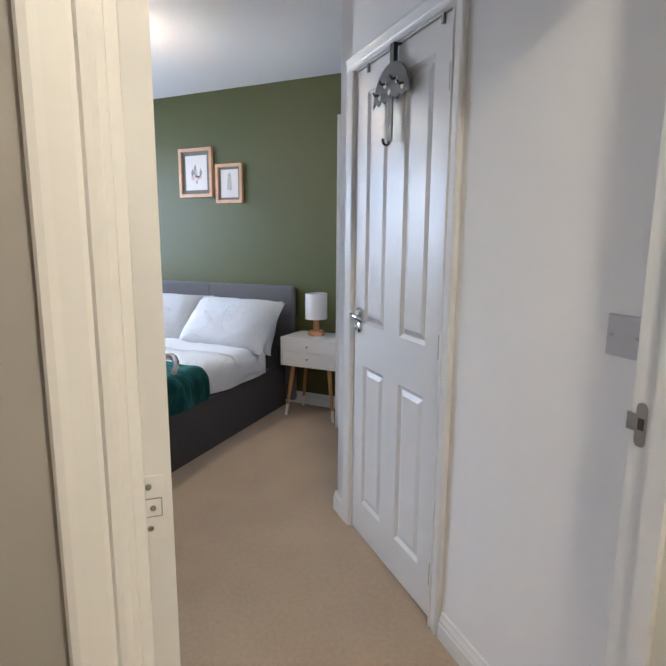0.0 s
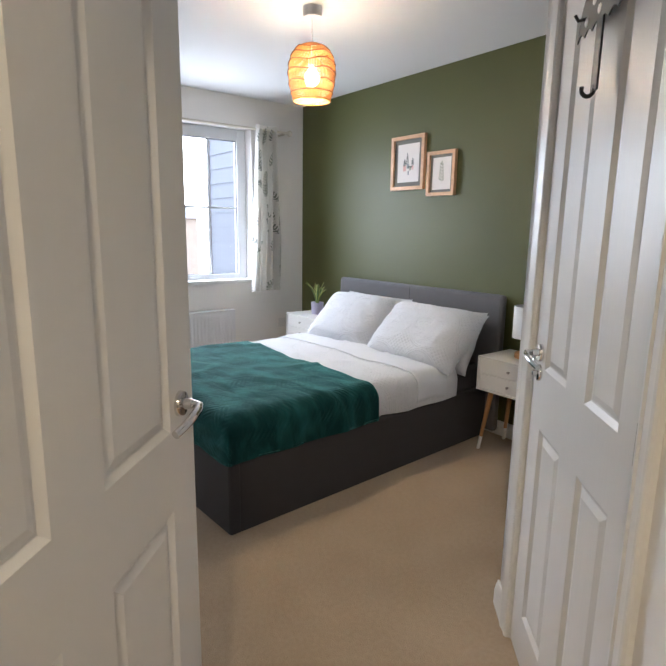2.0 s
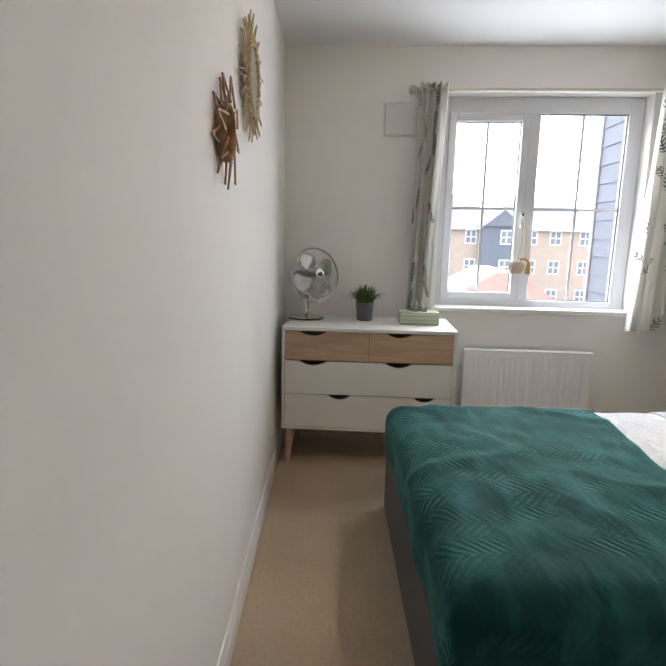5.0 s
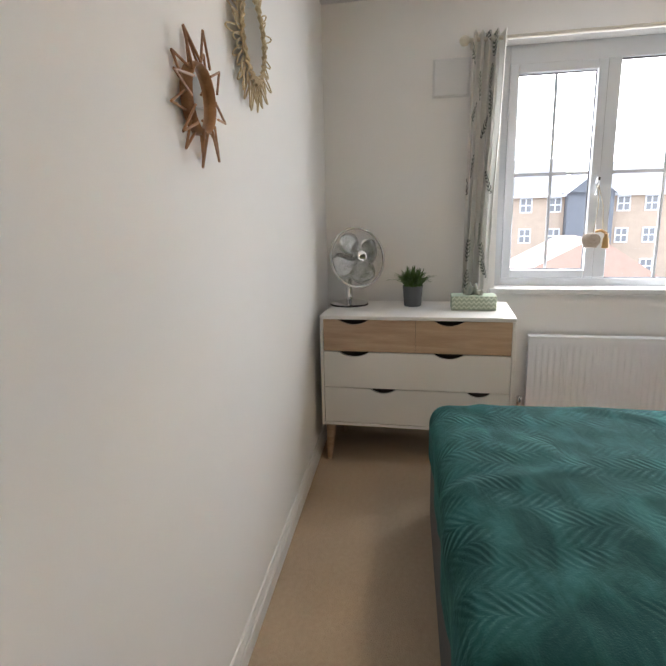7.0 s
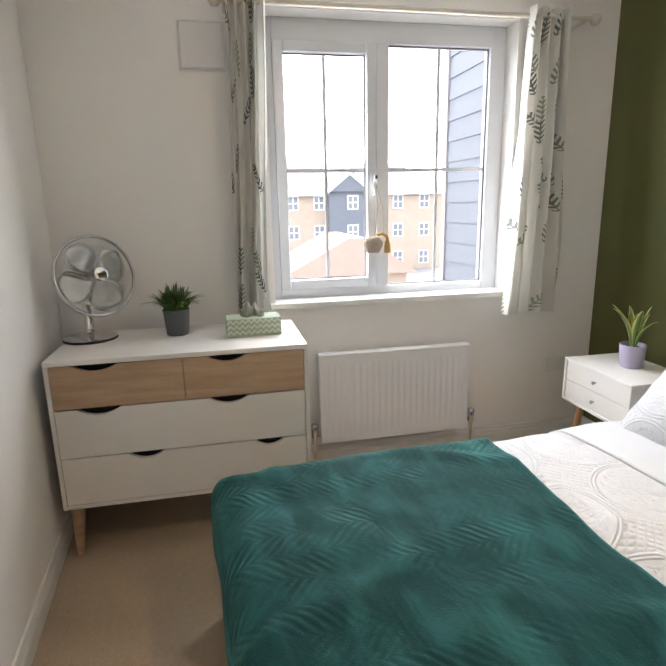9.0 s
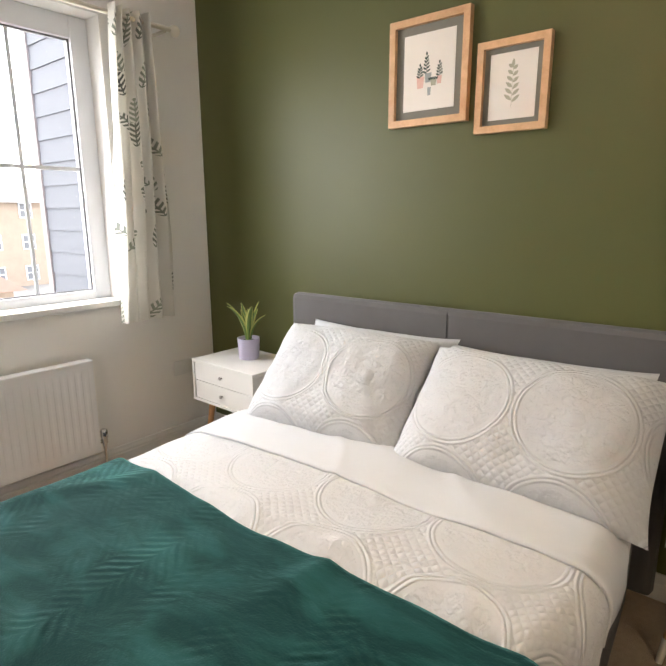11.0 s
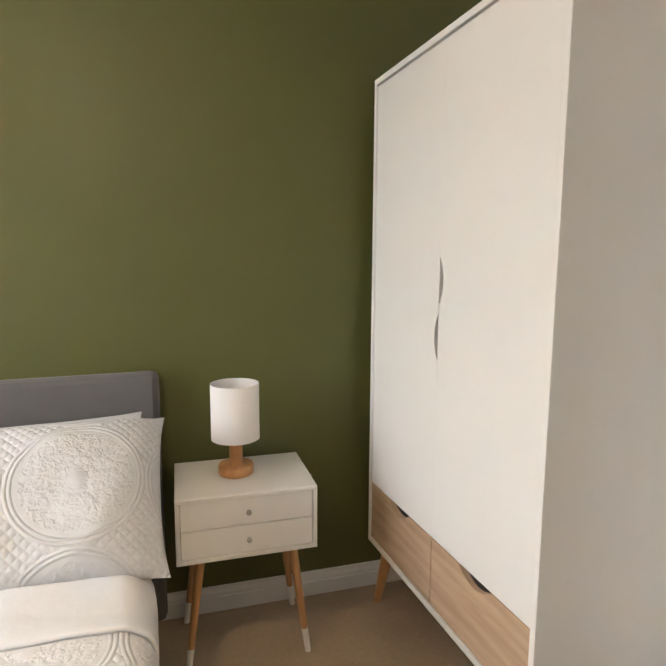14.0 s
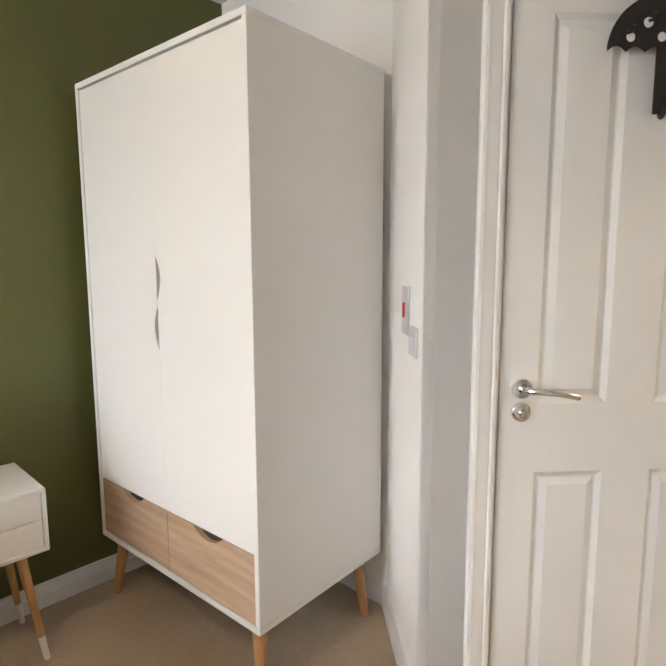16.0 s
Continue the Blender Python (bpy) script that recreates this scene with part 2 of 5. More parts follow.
def carpet_material():
    m = bpy.data.materials.new("beige_carpet")
    nt, n, l, b = nodes_of(m)
    tc = n.new("ShaderNodeTexCoord")
    a, c, f = n.new("ShaderNodeTexNoise"), n.new("ShaderNodeTexNoise"), n.new("ShaderNodeTexVoronoi")
    for node, s in ((a, 1.7), (c, 60), (f, 260)):
        node.inputs["Scale"].default_value = s
        l.new(tc.outputs["Object"], node.inputs["Vector"])
    s = n.new("ShaderNodeMath")
    s.operation, s.inputs[1].default_value = "MULTIPLY_ADD", 0.5
    l.new(c.outputs[0], s.inputs[0])
    l.new(a.outputs[0], s.inputs[2])
    r = n.new("ShaderNodeValToRGB")
    r.color_ramp.elements[0].position, r.color_ramp.elements[1].position = 0.5, 1.0
    r.color_ramp.elements[0].color, r.color_ramp.elements[1].color = (0.36, 0.272, 0.185, 1), (0.47, 0.365, 0.255, 1)
    l.new(s.outputs[0], r.inputs[0])
    l.new(r.outputs[0], b.inputs["Base Color"])
    b.inputs["Roughness"].default_value = 0.95
    b.inputs["Sheen Weight"].default_value = 0.15
    bp = n.new("ShaderNodeBump")
    bp.inputs["Strength"].default_value, bp.inputs["Distance"].default_value = 0.5, 0.004
    l.new(f.outputs["Distance"], bp.inputs["Height"])
    l.new(bp.outputs[0], b.inputs["Normal"])
    return m


M_WALL = mat("off_white_emulsion", (0.84, 0.82, 0.795), 0.75, var=0.03, scale=3, bump=0.12, bscale=220, depth=0.0008)
M_GREEN = mat("olive_green_emulsion", (0.088, 0.092, 0.023), 0.5, var=0.05, scale=4, bump=0.15, bscale=240, depth=0.0008)
# Landing wall paint, darkened to grey-taupe with the shade put into the colour.
M_LANDING = mat("landing_shade_emulsion", (0.36, 0.34, 0.31), 0.75, var=0.03, scale=3, bump=0.12, bscale=220, depth=0.0008)
M_CEIL = mat("white_ceiling_paint", (0.78, 0.775, 0.775), 0.85, var=0.02, scale=3, bump=0.1, bscale=180, depth=0.0008)
M_GLOSS = mat("white_satinwood_paint", (0.76, 0.75, 0.73), 0.32, var=0.02, scale=12, bump=0.10, bscale=260, depth=0.0006, stretch=(1, 1, 0.15))
M_DOOR = mat("white_woodgrain_door_paint", (0.74, 0.73, 0.71), 0.33, var=0.02, scale=6, bump=0.3, bscale=120, depth=0.0008, stretch=(1, 1, 0.06))
M_UPVC = mat("white_upvc", (0.68, 0.695, 0.73), 0.25, var=0.01, bump=0.0)
M_CARPET = carpet_material()
M_CHARCOAL = mat("charcoal_woven_fabric", (0.036, 0.034, 0.038), 0.9, var=0.18, scale=14, bump=0.4, bscale=500, depth=0.0015, sheen=0.15)
M_HEAD = mat("slate_grey_woven_fabric", (0.118, 0.114, 0.118), 0.9, var=0.14, scale=14, bump=0.4, bscale=500, depth=0.0015, sheen=0.2)
M_MATTRESS = mat("dark_grey_bed_sheet", (0.075, 0.072, 0.078), 0.9, var=0.12, scale=10, bump=0.3, bscale=400, depth=0.001)
M_QUILT = quilt_material()
M_COTTON = mat("plain_white_cotton", (0.58, 0.595, 0.63), 0.85, var=0.03, scale=9, bump=0.35, bscale=26, depth=0.006)
M_THROW = throw_material()
M_LACQ = mat("white_satin_lacquer", (0.77, 0.75, 0.72), 0.35, var=0.015, scale=5, bump=0.05, bscale=200, depth=0.0004)
M_LACQ_EDGE = mat("white_lacquered_edge", (0.80, 0.78, 0.74), 0.35, var=0.015, scale=5, bump=0.05, bscale=200, depth=0.0004)
M_OAK = wood("pale_oak_veneer", (0.36, 0.235, 0.145), (0.56, 0.40, 0.27), along=(14, 1, 14))
M_LEG = wood("honey_beech", (0.38, 0.18, 0.065), (0.60, 0.34, 0.15), along=(14, 14, 1.5), rough=0.4)
M_FRAME = wood("light_beech_frame", (0.55, 0.31, 0.16), (0.76, 0.48, 0.28), along=(6, 6, 6), rough=0.5)
M_LAMPWOOD = wood("orange_beech", (0.42, 0.19, 0.07), (0.62, 0.33, 0.14), along=(8, 8, 3), rough=0.4)
M_PLATE = mat("pale_grey_plate", (0.52, 0.50, 0.51), 0.3, var=0.02, bump=0.0)
M_WIRE = mat("chromed_wire", (0.58, 0.58, 0.57), 0.22, 1.0, var=0.05, bump=0.0)
M_CHROME = mat("polished_chrome", (0.72, 0.71, 0.70), 0.10, 1.0, var=0.02, bump=0.0)
M_STEEL = mat("brushed_steel", (0.42, 0.40, 0.37), 0.35, 1.0, var=0.08, scale=30, bump=0.05)
M_BLACK = mat("black_painted_metal", (0.018, 0.016, 0.015), 0.42, 0.0, var=0.2, scale=40, bump=0.1)
# Near-black for small fittings; also painted shade in the latch hole and finger cuts.
M_DARK = mat("dark_shade_and_fittings", (0.03, 0.022, 0.018), 0.8, var=0.2, bump=0.0)
M_PLASTIC = mat("white_plastic", (0.74, 0.73, 0.72), 0.3, var=0.01, bump=0.0)
M_RED = mat("red_plastic", (0.55, 0.03, 0.03), 0.35, var=0.03, bump=0.0)
M_SHADE = mat("white_linen_shade", (0.82, 0.80, 0.80), 0.9, var=0.03, scale=20, bump=0.3, bscale=500, depth=0.0008)
M_RAD = mat("radiator_enamel", (0.78, 0.78, 0.80), 0.3, var=0.01, bump=0.0)
M_MIRROR = mat("mirror_silver", (0.86, 0.87, 0.86), 0.02, 1.0, var=0.0, bump=0.0)
M_RATTAN = wood("amber_rattan", (0.22, 0.095, 0.032), (0.46, 0.24, 0.10), along=(9, 9, 9), rough=0.38)
M_STRAW = wood("straw_seagrass", (0.42, 0.32, 0.18), (0.68, 0.56, 0.36), along=(16, 16, 16), rough=0.7)
M_MATBOARD = mat("grey_mount_board", (0.19, 0.185, 0.16), 0.8, var=0.04, bump=0.1)
M_PAPER = mat("white_print_paper", (0.78, 0.73, 0.69), 0.7, var=0.02, bump=0.05)
M_INK = mat("dark_green_ink", (0.035, 0.06, 0.05), 0.8, var=0.3, scale=60, bump=0.0)
M_INK2 = mat("grey_wash_ink", (0.34, 0.36, 0.36), 0.8, var=0.2, scale=60, bump=0.0)
M_PINK = mat("pink_wash_ink", (0.70, 0.45, 0.40), 0.8, var=0.15, scale=60, bump=0.0)
M_SAGE = mat("sage_ink", (0.40, 0.39, 0.31), 0.8, var=0.2, scale=60, bump=0.0)
M_POTGREY = mat("dark_grey_pot", (0.10, 0.108, 0.115), 0.6, var=0.1, scale=25, bump=0.2, bscale=150)
M_POTLILAC = mat("lilac_ceramic_pot", (0.46, 0.43, 0.58), 0.35, var=0.05, bump=0.05)
M_SOIL = mat("dark_soil", (0.04, 0.028, 0.018), 0.95, var=0.4, scale=90, bump=0.8, bscale=120, depth=0.004)
M_GRASS = mat("green_leaf", (0.075, 0.135, 0.028), 0.5, var=0.6, scale=40, bump=0.1, each=0.0)
M_SNAKE = mat("snake_plant_leaf", (0.12, 0.20, 0.05), 0.4, var=0.5, scale=25, bump=0.1)
M_SNAKE_EDGE = mat("yellow_leaf_margin", (0.42, 0.45, 0.13), 0.45, var=0.2, scale=25, bump=0.05)
M_BOX = mat("sage_card", (0.36, 0.43, 0.33), 0.8, var=0.1, scale=20, bump=0.2)
M_BOXLINE = mat("pale_card_zigzag", (0.62, 0.66, 0.55), 0.8, var=0.08, bump=0.1)
M_TISSUE = mat("printed_tissue", (0.36, 0.36, 0.30), 0.9, var=0.5, scale=45, bump=0.3, bscale=60)
M_ROD = mat("cream_painted_pole", (0.62, 0.57, 0.48), 0.4, var=0.05, bump=0.05)
M_CURTAIN = leaf_print_material()
M_GLASS = glass_material("window_glass")
M_BULB = glow_material("glowing_bulb", (1.0, 0.80, 0.52), 6.0)
M_GLAZEBAR = mat("grey_glazing_bar", (0.66, 0.67, 0.70), 0.4, var=0.02, bump=0.0)
M_GASKET = mat("grey_rubber_seal", (0.16, 0.16, 0.17), 0.7, var=0.05, bump=0.0)
M_CANE = wood("woven_cane_strip", (0.42, 0.175, 0.04), (0.62, 0.30, 0.085), along=(20, 20, 3), rough=0.6)
def let_light_through(m, share):
    nt, n, l, b = nodes_of(m)
    tr = n.new("ShaderNodeBsdfTranslucent")
    l.new(b.inputs["Base Color"].links[0].from_socket, tr.inputs[0])
    mx = n.new("ShaderNodeMixShader")
    mx.inputs[0].default_value = share
    l.new(b.outputs[0], mx.inputs[1])
    l.new(tr.outputs[0], mx.inputs[2])
    l.new(mx.outputs[0], n["Material Output"].inputs[0])


let_light_through(M_CANE, 0.07)
let_light_through(M_SHADE, 0.12)
M_CANEDARK = wood("dark_cane_binding", (0.12, 0.04, 0.01), (0.25, 0.10, 0.03), along=(20, 20, 20), rough=0.6)
M_CLAD = mat("blue_grey_cladding", (0.118, 0.125, 0.143), 0.7, var=0.08, scale=5, bump=0.2, bscale=60, stretch=(0.3, 1, 2), each=0.15)
M_TRIMBOARD = mat("pale_corner_board", (0.27, 0.235, 0.235), 0.7, var=0.08, scale=5, bump=0.1)
M_BRICK = mat("buff_brick", (0.45, 0.355, 0.275), 0.9, var=0.2, scale=1.5, bump=0.2, bscale=12)
M_ROOF = mat("grey_roof_tiles", (0.235, 0.235, 0.24), 0.8, var=0.12, scale=2, bump=0.2, bscale=10)
M_REDROOF = mat("terracotta_roof_tiles", (0.45, 0.30, 0.24), 0.85, var=0.12, scale=3, bump=0.2, bscale=10)
M_DARKCLAD = mat("slate_cladding", (0.165, 0.175, 0.195), 0.8, var=0.08, scale=2, bump=0.1)
M_WINDOWDARK = mat("far_window_glass", (0.22, 0.225, 0.235), 0.1, var=0.1, bump=0.0)
M_GROUND = mat("pale_ground", (0.26, 0.25, 0.235), 0.9, var=0.2, scale=0.2, bump=0.1, bscale=3)
M_CAR = mat("blue_car_paint", (0.10, 0.22, 0.36), 0.3, var=0.03, bump=0.0)
M_TYRE = mat("tyre_rubber", (0.03, 0.03, 0.03), 0.8, var=0.1, bump=0.1)
M_STRING = mat("natural_cord", (0.45, 0.38, 0.28), 0.9, var=0.2, scale=60, bump=0.3)
M_SHELL = mat("mottled_shell", (0.40, 0.33, 0.27), 0.6, var=0.45, scale=45, bump=0.5, bscale=60, depth=0.003)
M_BRASS = mat("gold_tassel", (0.42, 0.26, 0.10), 0.5, 0.3, var=0.25, scale=60, bump=0.3)


# ---- mesh helpers ----
def part(name, bm, material, parent=None, label="", smooth=False, bevel=0.0):
    if bevel:
        bmesh.ops.bevel(bm, geom=bm.edges[:], offset=bevel, segments=2, affect="EDGES", profile=0.5, clamp_overlap=True)
    me = bpy.data.meshes.new(name)
    bm.normal_update()
    bm.to_mesh(me)
    bm.free()
    me.materials.append(material)
    if smooth:
        me.polygons.foreach_set("use_smooth", [True] * len(me.polygons))
        me.set_sharp_from_angle(angle=radians(45))
    ob = new(name, me)
    if parent:
        ob.parent = parent
    if label:
        tagged(ob, label)
    return ob


def thing(name, m, label, category, group="", kind=""):
    ob = new(name)
    ob.matrix_world = m
    return tagged(ob, label, category, group, kind)


def box(x0, y0, z0, x1, y1, z1, bm=None):
    bm = bm or bmesh.new()
    m = Matrix.Translation(((x0 + x1) / 2, (y0 + y1) / 2, (z0 + z1) / 2)) @ Matrix.Diagonal((abs(x1 - x0), abs(y1 - y0), abs(z1 - z0), 1))
    bmesh.ops.create_cube(bm, size=1, matrix=m)
    return bm


def prism(points, axis, a, b, bm=None):
    """A polygon swept from a to b. axis z: points are (x, y); axis y: (x, z); axis x: (y, z)."""
    bm = bm or bmesh.new()

    def at(p, h):
        return {"z": (p[0], p[1], h), "y": (p[0], h, p[1]), "x": (h, p[0], p[1])}[axis]

    lo, hi = [bm.verts.new(at(p, a)) for p in points], [bm.verts.new(at(p, b)) for p in points]
    faces = [bm.faces.new(lo), bm.faces.new(hi)]
    for i in range(len(points)):
        j = (i + 1) % len(points)
        faces.append(bm.faces.new((lo[i], lo[j], hi[j], hi[i])))
    bmesh.ops.recalc_face_normals(bm, faces=faces)
    return bm


def lathe(profile, steps=32, bm=None, centre=(0, 0, 0)):
    """A profile of (radius, height) turned round z."""
    bm = bm or bmesh.new()
    rings = []
    for r, z in profile:
        if r < 1e-6:
            rings.append([bm.verts.new((centre[0], centre[1], centre[2] + z))])
        else:
            rings.append([bm.verts.new((centre[0] + r * math.cos(2 * math.pi * i / steps), centre[1] + r * math.sin(2 * math.pi * i / steps), centre[2] + z)) for i in range(steps)])
    faces = []
    for a, b in zip(rings, rings[1:]):
        for i in range(steps):
            j = (i + 1) % steps
            if len(a) == 1 and len(b) == 1:
                continue
            if len(a) == 1:
                faces.append(bm.faces.new((a[0], b[j], b[i])))
            elif len(b) == 1:
                faces.append(bm.faces.new((a[i], a[j], b[0])))
            else:
                faces.append(bm.faces.new((a[i], a[j], b[j], b[i])))
    bmesh.ops.recalc_face_normals(bm, faces=faces)
    return bm


def tube(points, r, sides=8, bm=None, closed=False, taper=1.0):
    """A round rod along points; taper: the last radius over the first."""
    bm = bm or bmesh.new()
    pts = [Vector(p) for p in points]
    n = len(pts)
    rings = []
    up = Vector((0, 0, 1))
    for i, p in enumerate(pts):
        d = (pts[(i + 1) % n] - pts[i - 1]) if closed else (pts[min(i + 1, n - 1)] - pts[max(i - 1, 0)])
        d.normalize()
        side = d.cross(up)
        if side.length < 0.05:
            side = d.cross(Vector((1, 0, 0)))
        side.normalize()
        top = side.cross(d)
        rr = r * (1 + (taper - 1) * i / max(1, n - 1))
        rings.append([bm.verts.new(p + rr * (math.cos(2 * math.pi * k / sides) * side + math.sin(2 * math.pi * k / sides) * top)) for k in range(sides)])
    pairs = list(zip(rings, rings[1:])) + ([(rings[-1], rings[0])] if closed else [])
    faces = []
    for a, b in pairs:
        for k in range(sides):
            j = (k + 1) % sides
            faces.append(bm.faces.new((a[k], a[j], b[j], b[k])))
    if not closed:
        faces.append(bm.faces.new(rings[0]))
        faces.append(bm.faces.new(rings[-1]))
    bmesh.ops.recalc_face_normals(bm, faces=faces)
    return bm


def sheet(nu, nv, fn, uvfn=None, closed_u=False):
    """A grid of nu x nv points from fn(u, v), with a cloth UV in metres from uvfn."""
    bm = bmesh.new()
    uvl = bm.loops.layers.uv.new("cloth")
    vs = [[bm.verts.new(fn(i / (nu - 1), j / (nv - 1))) for j in range(nv)] for i in range(nu)]
    for i in range(nu - 1):
        for j in range(nv - 1):
            f = bm.faces.new((vs[i][j], vs[i + 1][j], vs[i + 1][j + 1], vs[i][j + 1]))
            if uvfn:
                for lo, (a, b) in zip(f.loops, ((i, j), (i + 1, j), (i + 1, j + 1), (i, j + 1))):
                    lo[uvl].uv = uvfn(a / (nu - 1), b / (nv - 1))
    return bm


def thick(ob, t, offset=-1):
    md = ob.modifiers.new("thickness", "SOLIDIFY")
    md.thickness, md.offset = t, offset
    return ob


# ---- the room ----
CEILING = 2.475
A, B, C = Vector((-4.31, 1.095)), Vector((-4.31, 3.90)), Vector((-0.43, 3.90))
E_ = Vector((-0.849, 2.460))
F_ = E_ + 1.6235 * Vector((0.7431, -0.6691))
D = E_ + 0.626 * Vector((0.6691, 0.7431))
ENTRY = Vector((-0.695, -0.719))
G = F_ + 1.016 * ENTRY
H = Vector((-1.10, 1.318))


def frame_of(p0, p1):
    """x runs along the wall from p0 to p1, y points out of the room, z up."""
    d = (Vector(p1) - Vector(p0)).normalized()
    return Matrix(((d.x, -d.y, 0, p0[0]), (d.y, d.x, 0, p0[1]), (0, 0, 1, 0), (0, 0, 0, 1)))


def wall(name, p0, p1, holes=(), material=None, before=0.0, after=0.0, y0=0.0, y1=0.12, label=""):
    """One wall with rectangular holes (from, to, bottom, top) cut through it."""
    length = (Vector(p1) - Vector(p0)).length
    bm = bmesh.new()
    at = -before
    for a, b, lo, hi in sorted(holes):
        box(at, y0, -0.02, a, y1, CEILING, bm)
        if lo > 0:
            box(a, y0, -0.02, b, y1, lo, bm)
        box(a, y0, hi, b, y1, CEILING, bm)
        at = b
    box(at, y0, -0.02, length + after, y1, CEILING, bm)
    ob = part(name, bm, material or M_WALL)
    ob.matrix_world = frame_of(p0, p1)
    return tagged(ob, label, "wall", kind="structure")


def skirting(p0, p1, a, b, parent_name="baseboard"):
    pr = [(0, 0), (-0.016, 0), (-0.016, 0.056), (-0.013, 0.060), (-0.013, 0.071), (-0.008, 0.083), (-0.006, 0.094), (0, 0.096)]
    ob = part(parent_name, prism(pr, "x", a, b), M_GLOSS)
    ob.matrix_world = frame_of(p0, p1)
    return tagged(ob, "white painted moulded skirting board along the wall", "baseboard", kind="structure")


WIN = (2.095 - A.y, 3.345 - A.y, 0.875, 2.215)
wall("wall_west", A, B, [WIN], before=0.12, after=0.12, y1=0.30, label="off-white painted window wall with deep reveal")
wall("wall_north", B, C, material=M_GREEN, after=0.12, label="olive green painted feature wall behind the bed")
wall("wall_east", C, D, after=0.05, label="off-white painted wall behind the wardrobe")
wall("wall_return", D, E_, label="off-white painted return wall with two switches")
CD = (0.138, 0.879, 0.0, 2.005)
wall("wall_diagonal", E_, F_, [CD], after=0.12, label="off-white painted angled wall with a cupboard door")
ED = (0.0653, 0.9653, 0.0, 2.03)
wall("wall_entry", F_, G, [ED], before=0.1, after=0.04, y1=0.06, label="off-white painted wall round the bedroom doorway")
wall("wall_landing", F_, G, [ED], material=M_LANDING, before=0.6, after=0.95, y0=0.06, y1=0.12, label="landing wall round the doorway, shade put into its taupe")
wall("wall_recess", G, H, before=0.06, label="off-white painted wall behind the open door")
wall("wall_south", H, A, after=0.12, label="off-white painted wall with two round mirrors")
fl = part("floor", box(-4.63, -2.6, -0.1, 3.2, 4.05, 0.0), M_CARPET)
tagged(fl, "plain beige fitted carpet", "floor", kind="structure")
ce = part("ceiling", box(-4.63, -2.6, CEILING, 3.2, 4.05, CEILING + 0.15), M_CEIL)
tagged(ce, "plain white painted ceiling", "ceiling", kind="structure")
# the landing behind the doorway and the cupboard behind the angled wall
FE = frame_of(F_, G)


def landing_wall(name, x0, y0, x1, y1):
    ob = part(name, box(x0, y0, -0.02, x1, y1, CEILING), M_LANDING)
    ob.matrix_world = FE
    return tagged(ob, "plain unseen wall added to close the landing", "wall", kind="structure")


# Unseen walls added to close off the landing.
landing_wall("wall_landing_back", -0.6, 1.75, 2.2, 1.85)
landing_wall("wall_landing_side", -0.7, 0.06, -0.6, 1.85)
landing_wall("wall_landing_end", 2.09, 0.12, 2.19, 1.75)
FD = frame_of(E_, F_)
cup = part("wall_cupboard", box(0.05, 0.45, -0.02, 1.3, 0.5, CEILING), M_WALL)
cup.matrix_world = FD
tagged(cup, "plain back wall of the cupboard", "wall", kind="structure")

for p0, p1, a, b in ((A, B, 0.0, 2.805), (B, C, 0.0, 3.88), (D, E_, 0.0, 0.626), (E_, F_, -0.016, 0.094), (E_, F_, 0.93, 1.62), (H, A, 0.0, (A - H).length), (G, H, 0.0, (H - G).length)):
    skirting(p0, p1, a, b)


# ---- doors ----
def door_face(bm, w, h, t, front, panels):
    """One side of a moulded door: a flat face with sunk and raised panels."""
    xs = sorted({0.0, w, *[p[0] for p in panels], *[p[1] for p in panels]})
    zs = sorted({0.0, h, *[p[2] for p in panels], *[p[3] for p in panels]})
    y, s = (0.0, 1) if front else (t, -1)
    vs = {(i, k): bm.verts.new((x, y, z)) for i, x in enumerate(xs) for k, z in enumerate(zs)}
    sunk = []
    for i in range(len(xs) - 1):
        for k in range(len(zs) - 1):
            q = [vs[i, k], vs[i + 1, k], vs[i + 1, k + 1], vs[i, k + 1]]
            f = bm.faces.new(q if front else q[::-1])
            cx, cz = (xs[i] + xs[i + 1]) / 2, (zs[k] + zs[k + 1]) / 2
            if any(p[0] < cx < p[1] and p[2] < cz < p[3] for p in panels):
                sunk.append(f)
    bm.normal_update()
    for th, dp in ((0.006, -0.003), (0.013, -0.006), (0.007, 0.0), (0.022, 0.0055), (0.004, 0.001)):
        bmesh.ops.inset_individual(bm, faces=sunk, thickness=th, depth=dp)


def panel_door(thing_ob, w, h, t, panels):
    bm = bmesh.new()
    door_face(bm, w, h, t, True, panels)
    door_face(bm, w, h, t, False, panels)
    for x0, x1, z0, z1 in ((0, 0, 0, h), (w, w, 0, h)):
        bm.faces.new([bm.verts.new(v) for v in ((x0, 0, 0), (x0, t, 0), (x0, t, h), (x0, 0, h))])
    for z in (0, h):
        bm.faces.new([bm.verts.new(v) for v in ((0, 0, z), (w, 0, z), (w, t, z), (0, t, z))])
    bmesh.ops.remove_doubles(bm, verts=bm.verts[:], dist=1e-5)
    bmesh.ops.recalc_face_normals(bm, faces=bm.faces[:])
    return part("leaf", bm, M_DOOR, thing_ob)


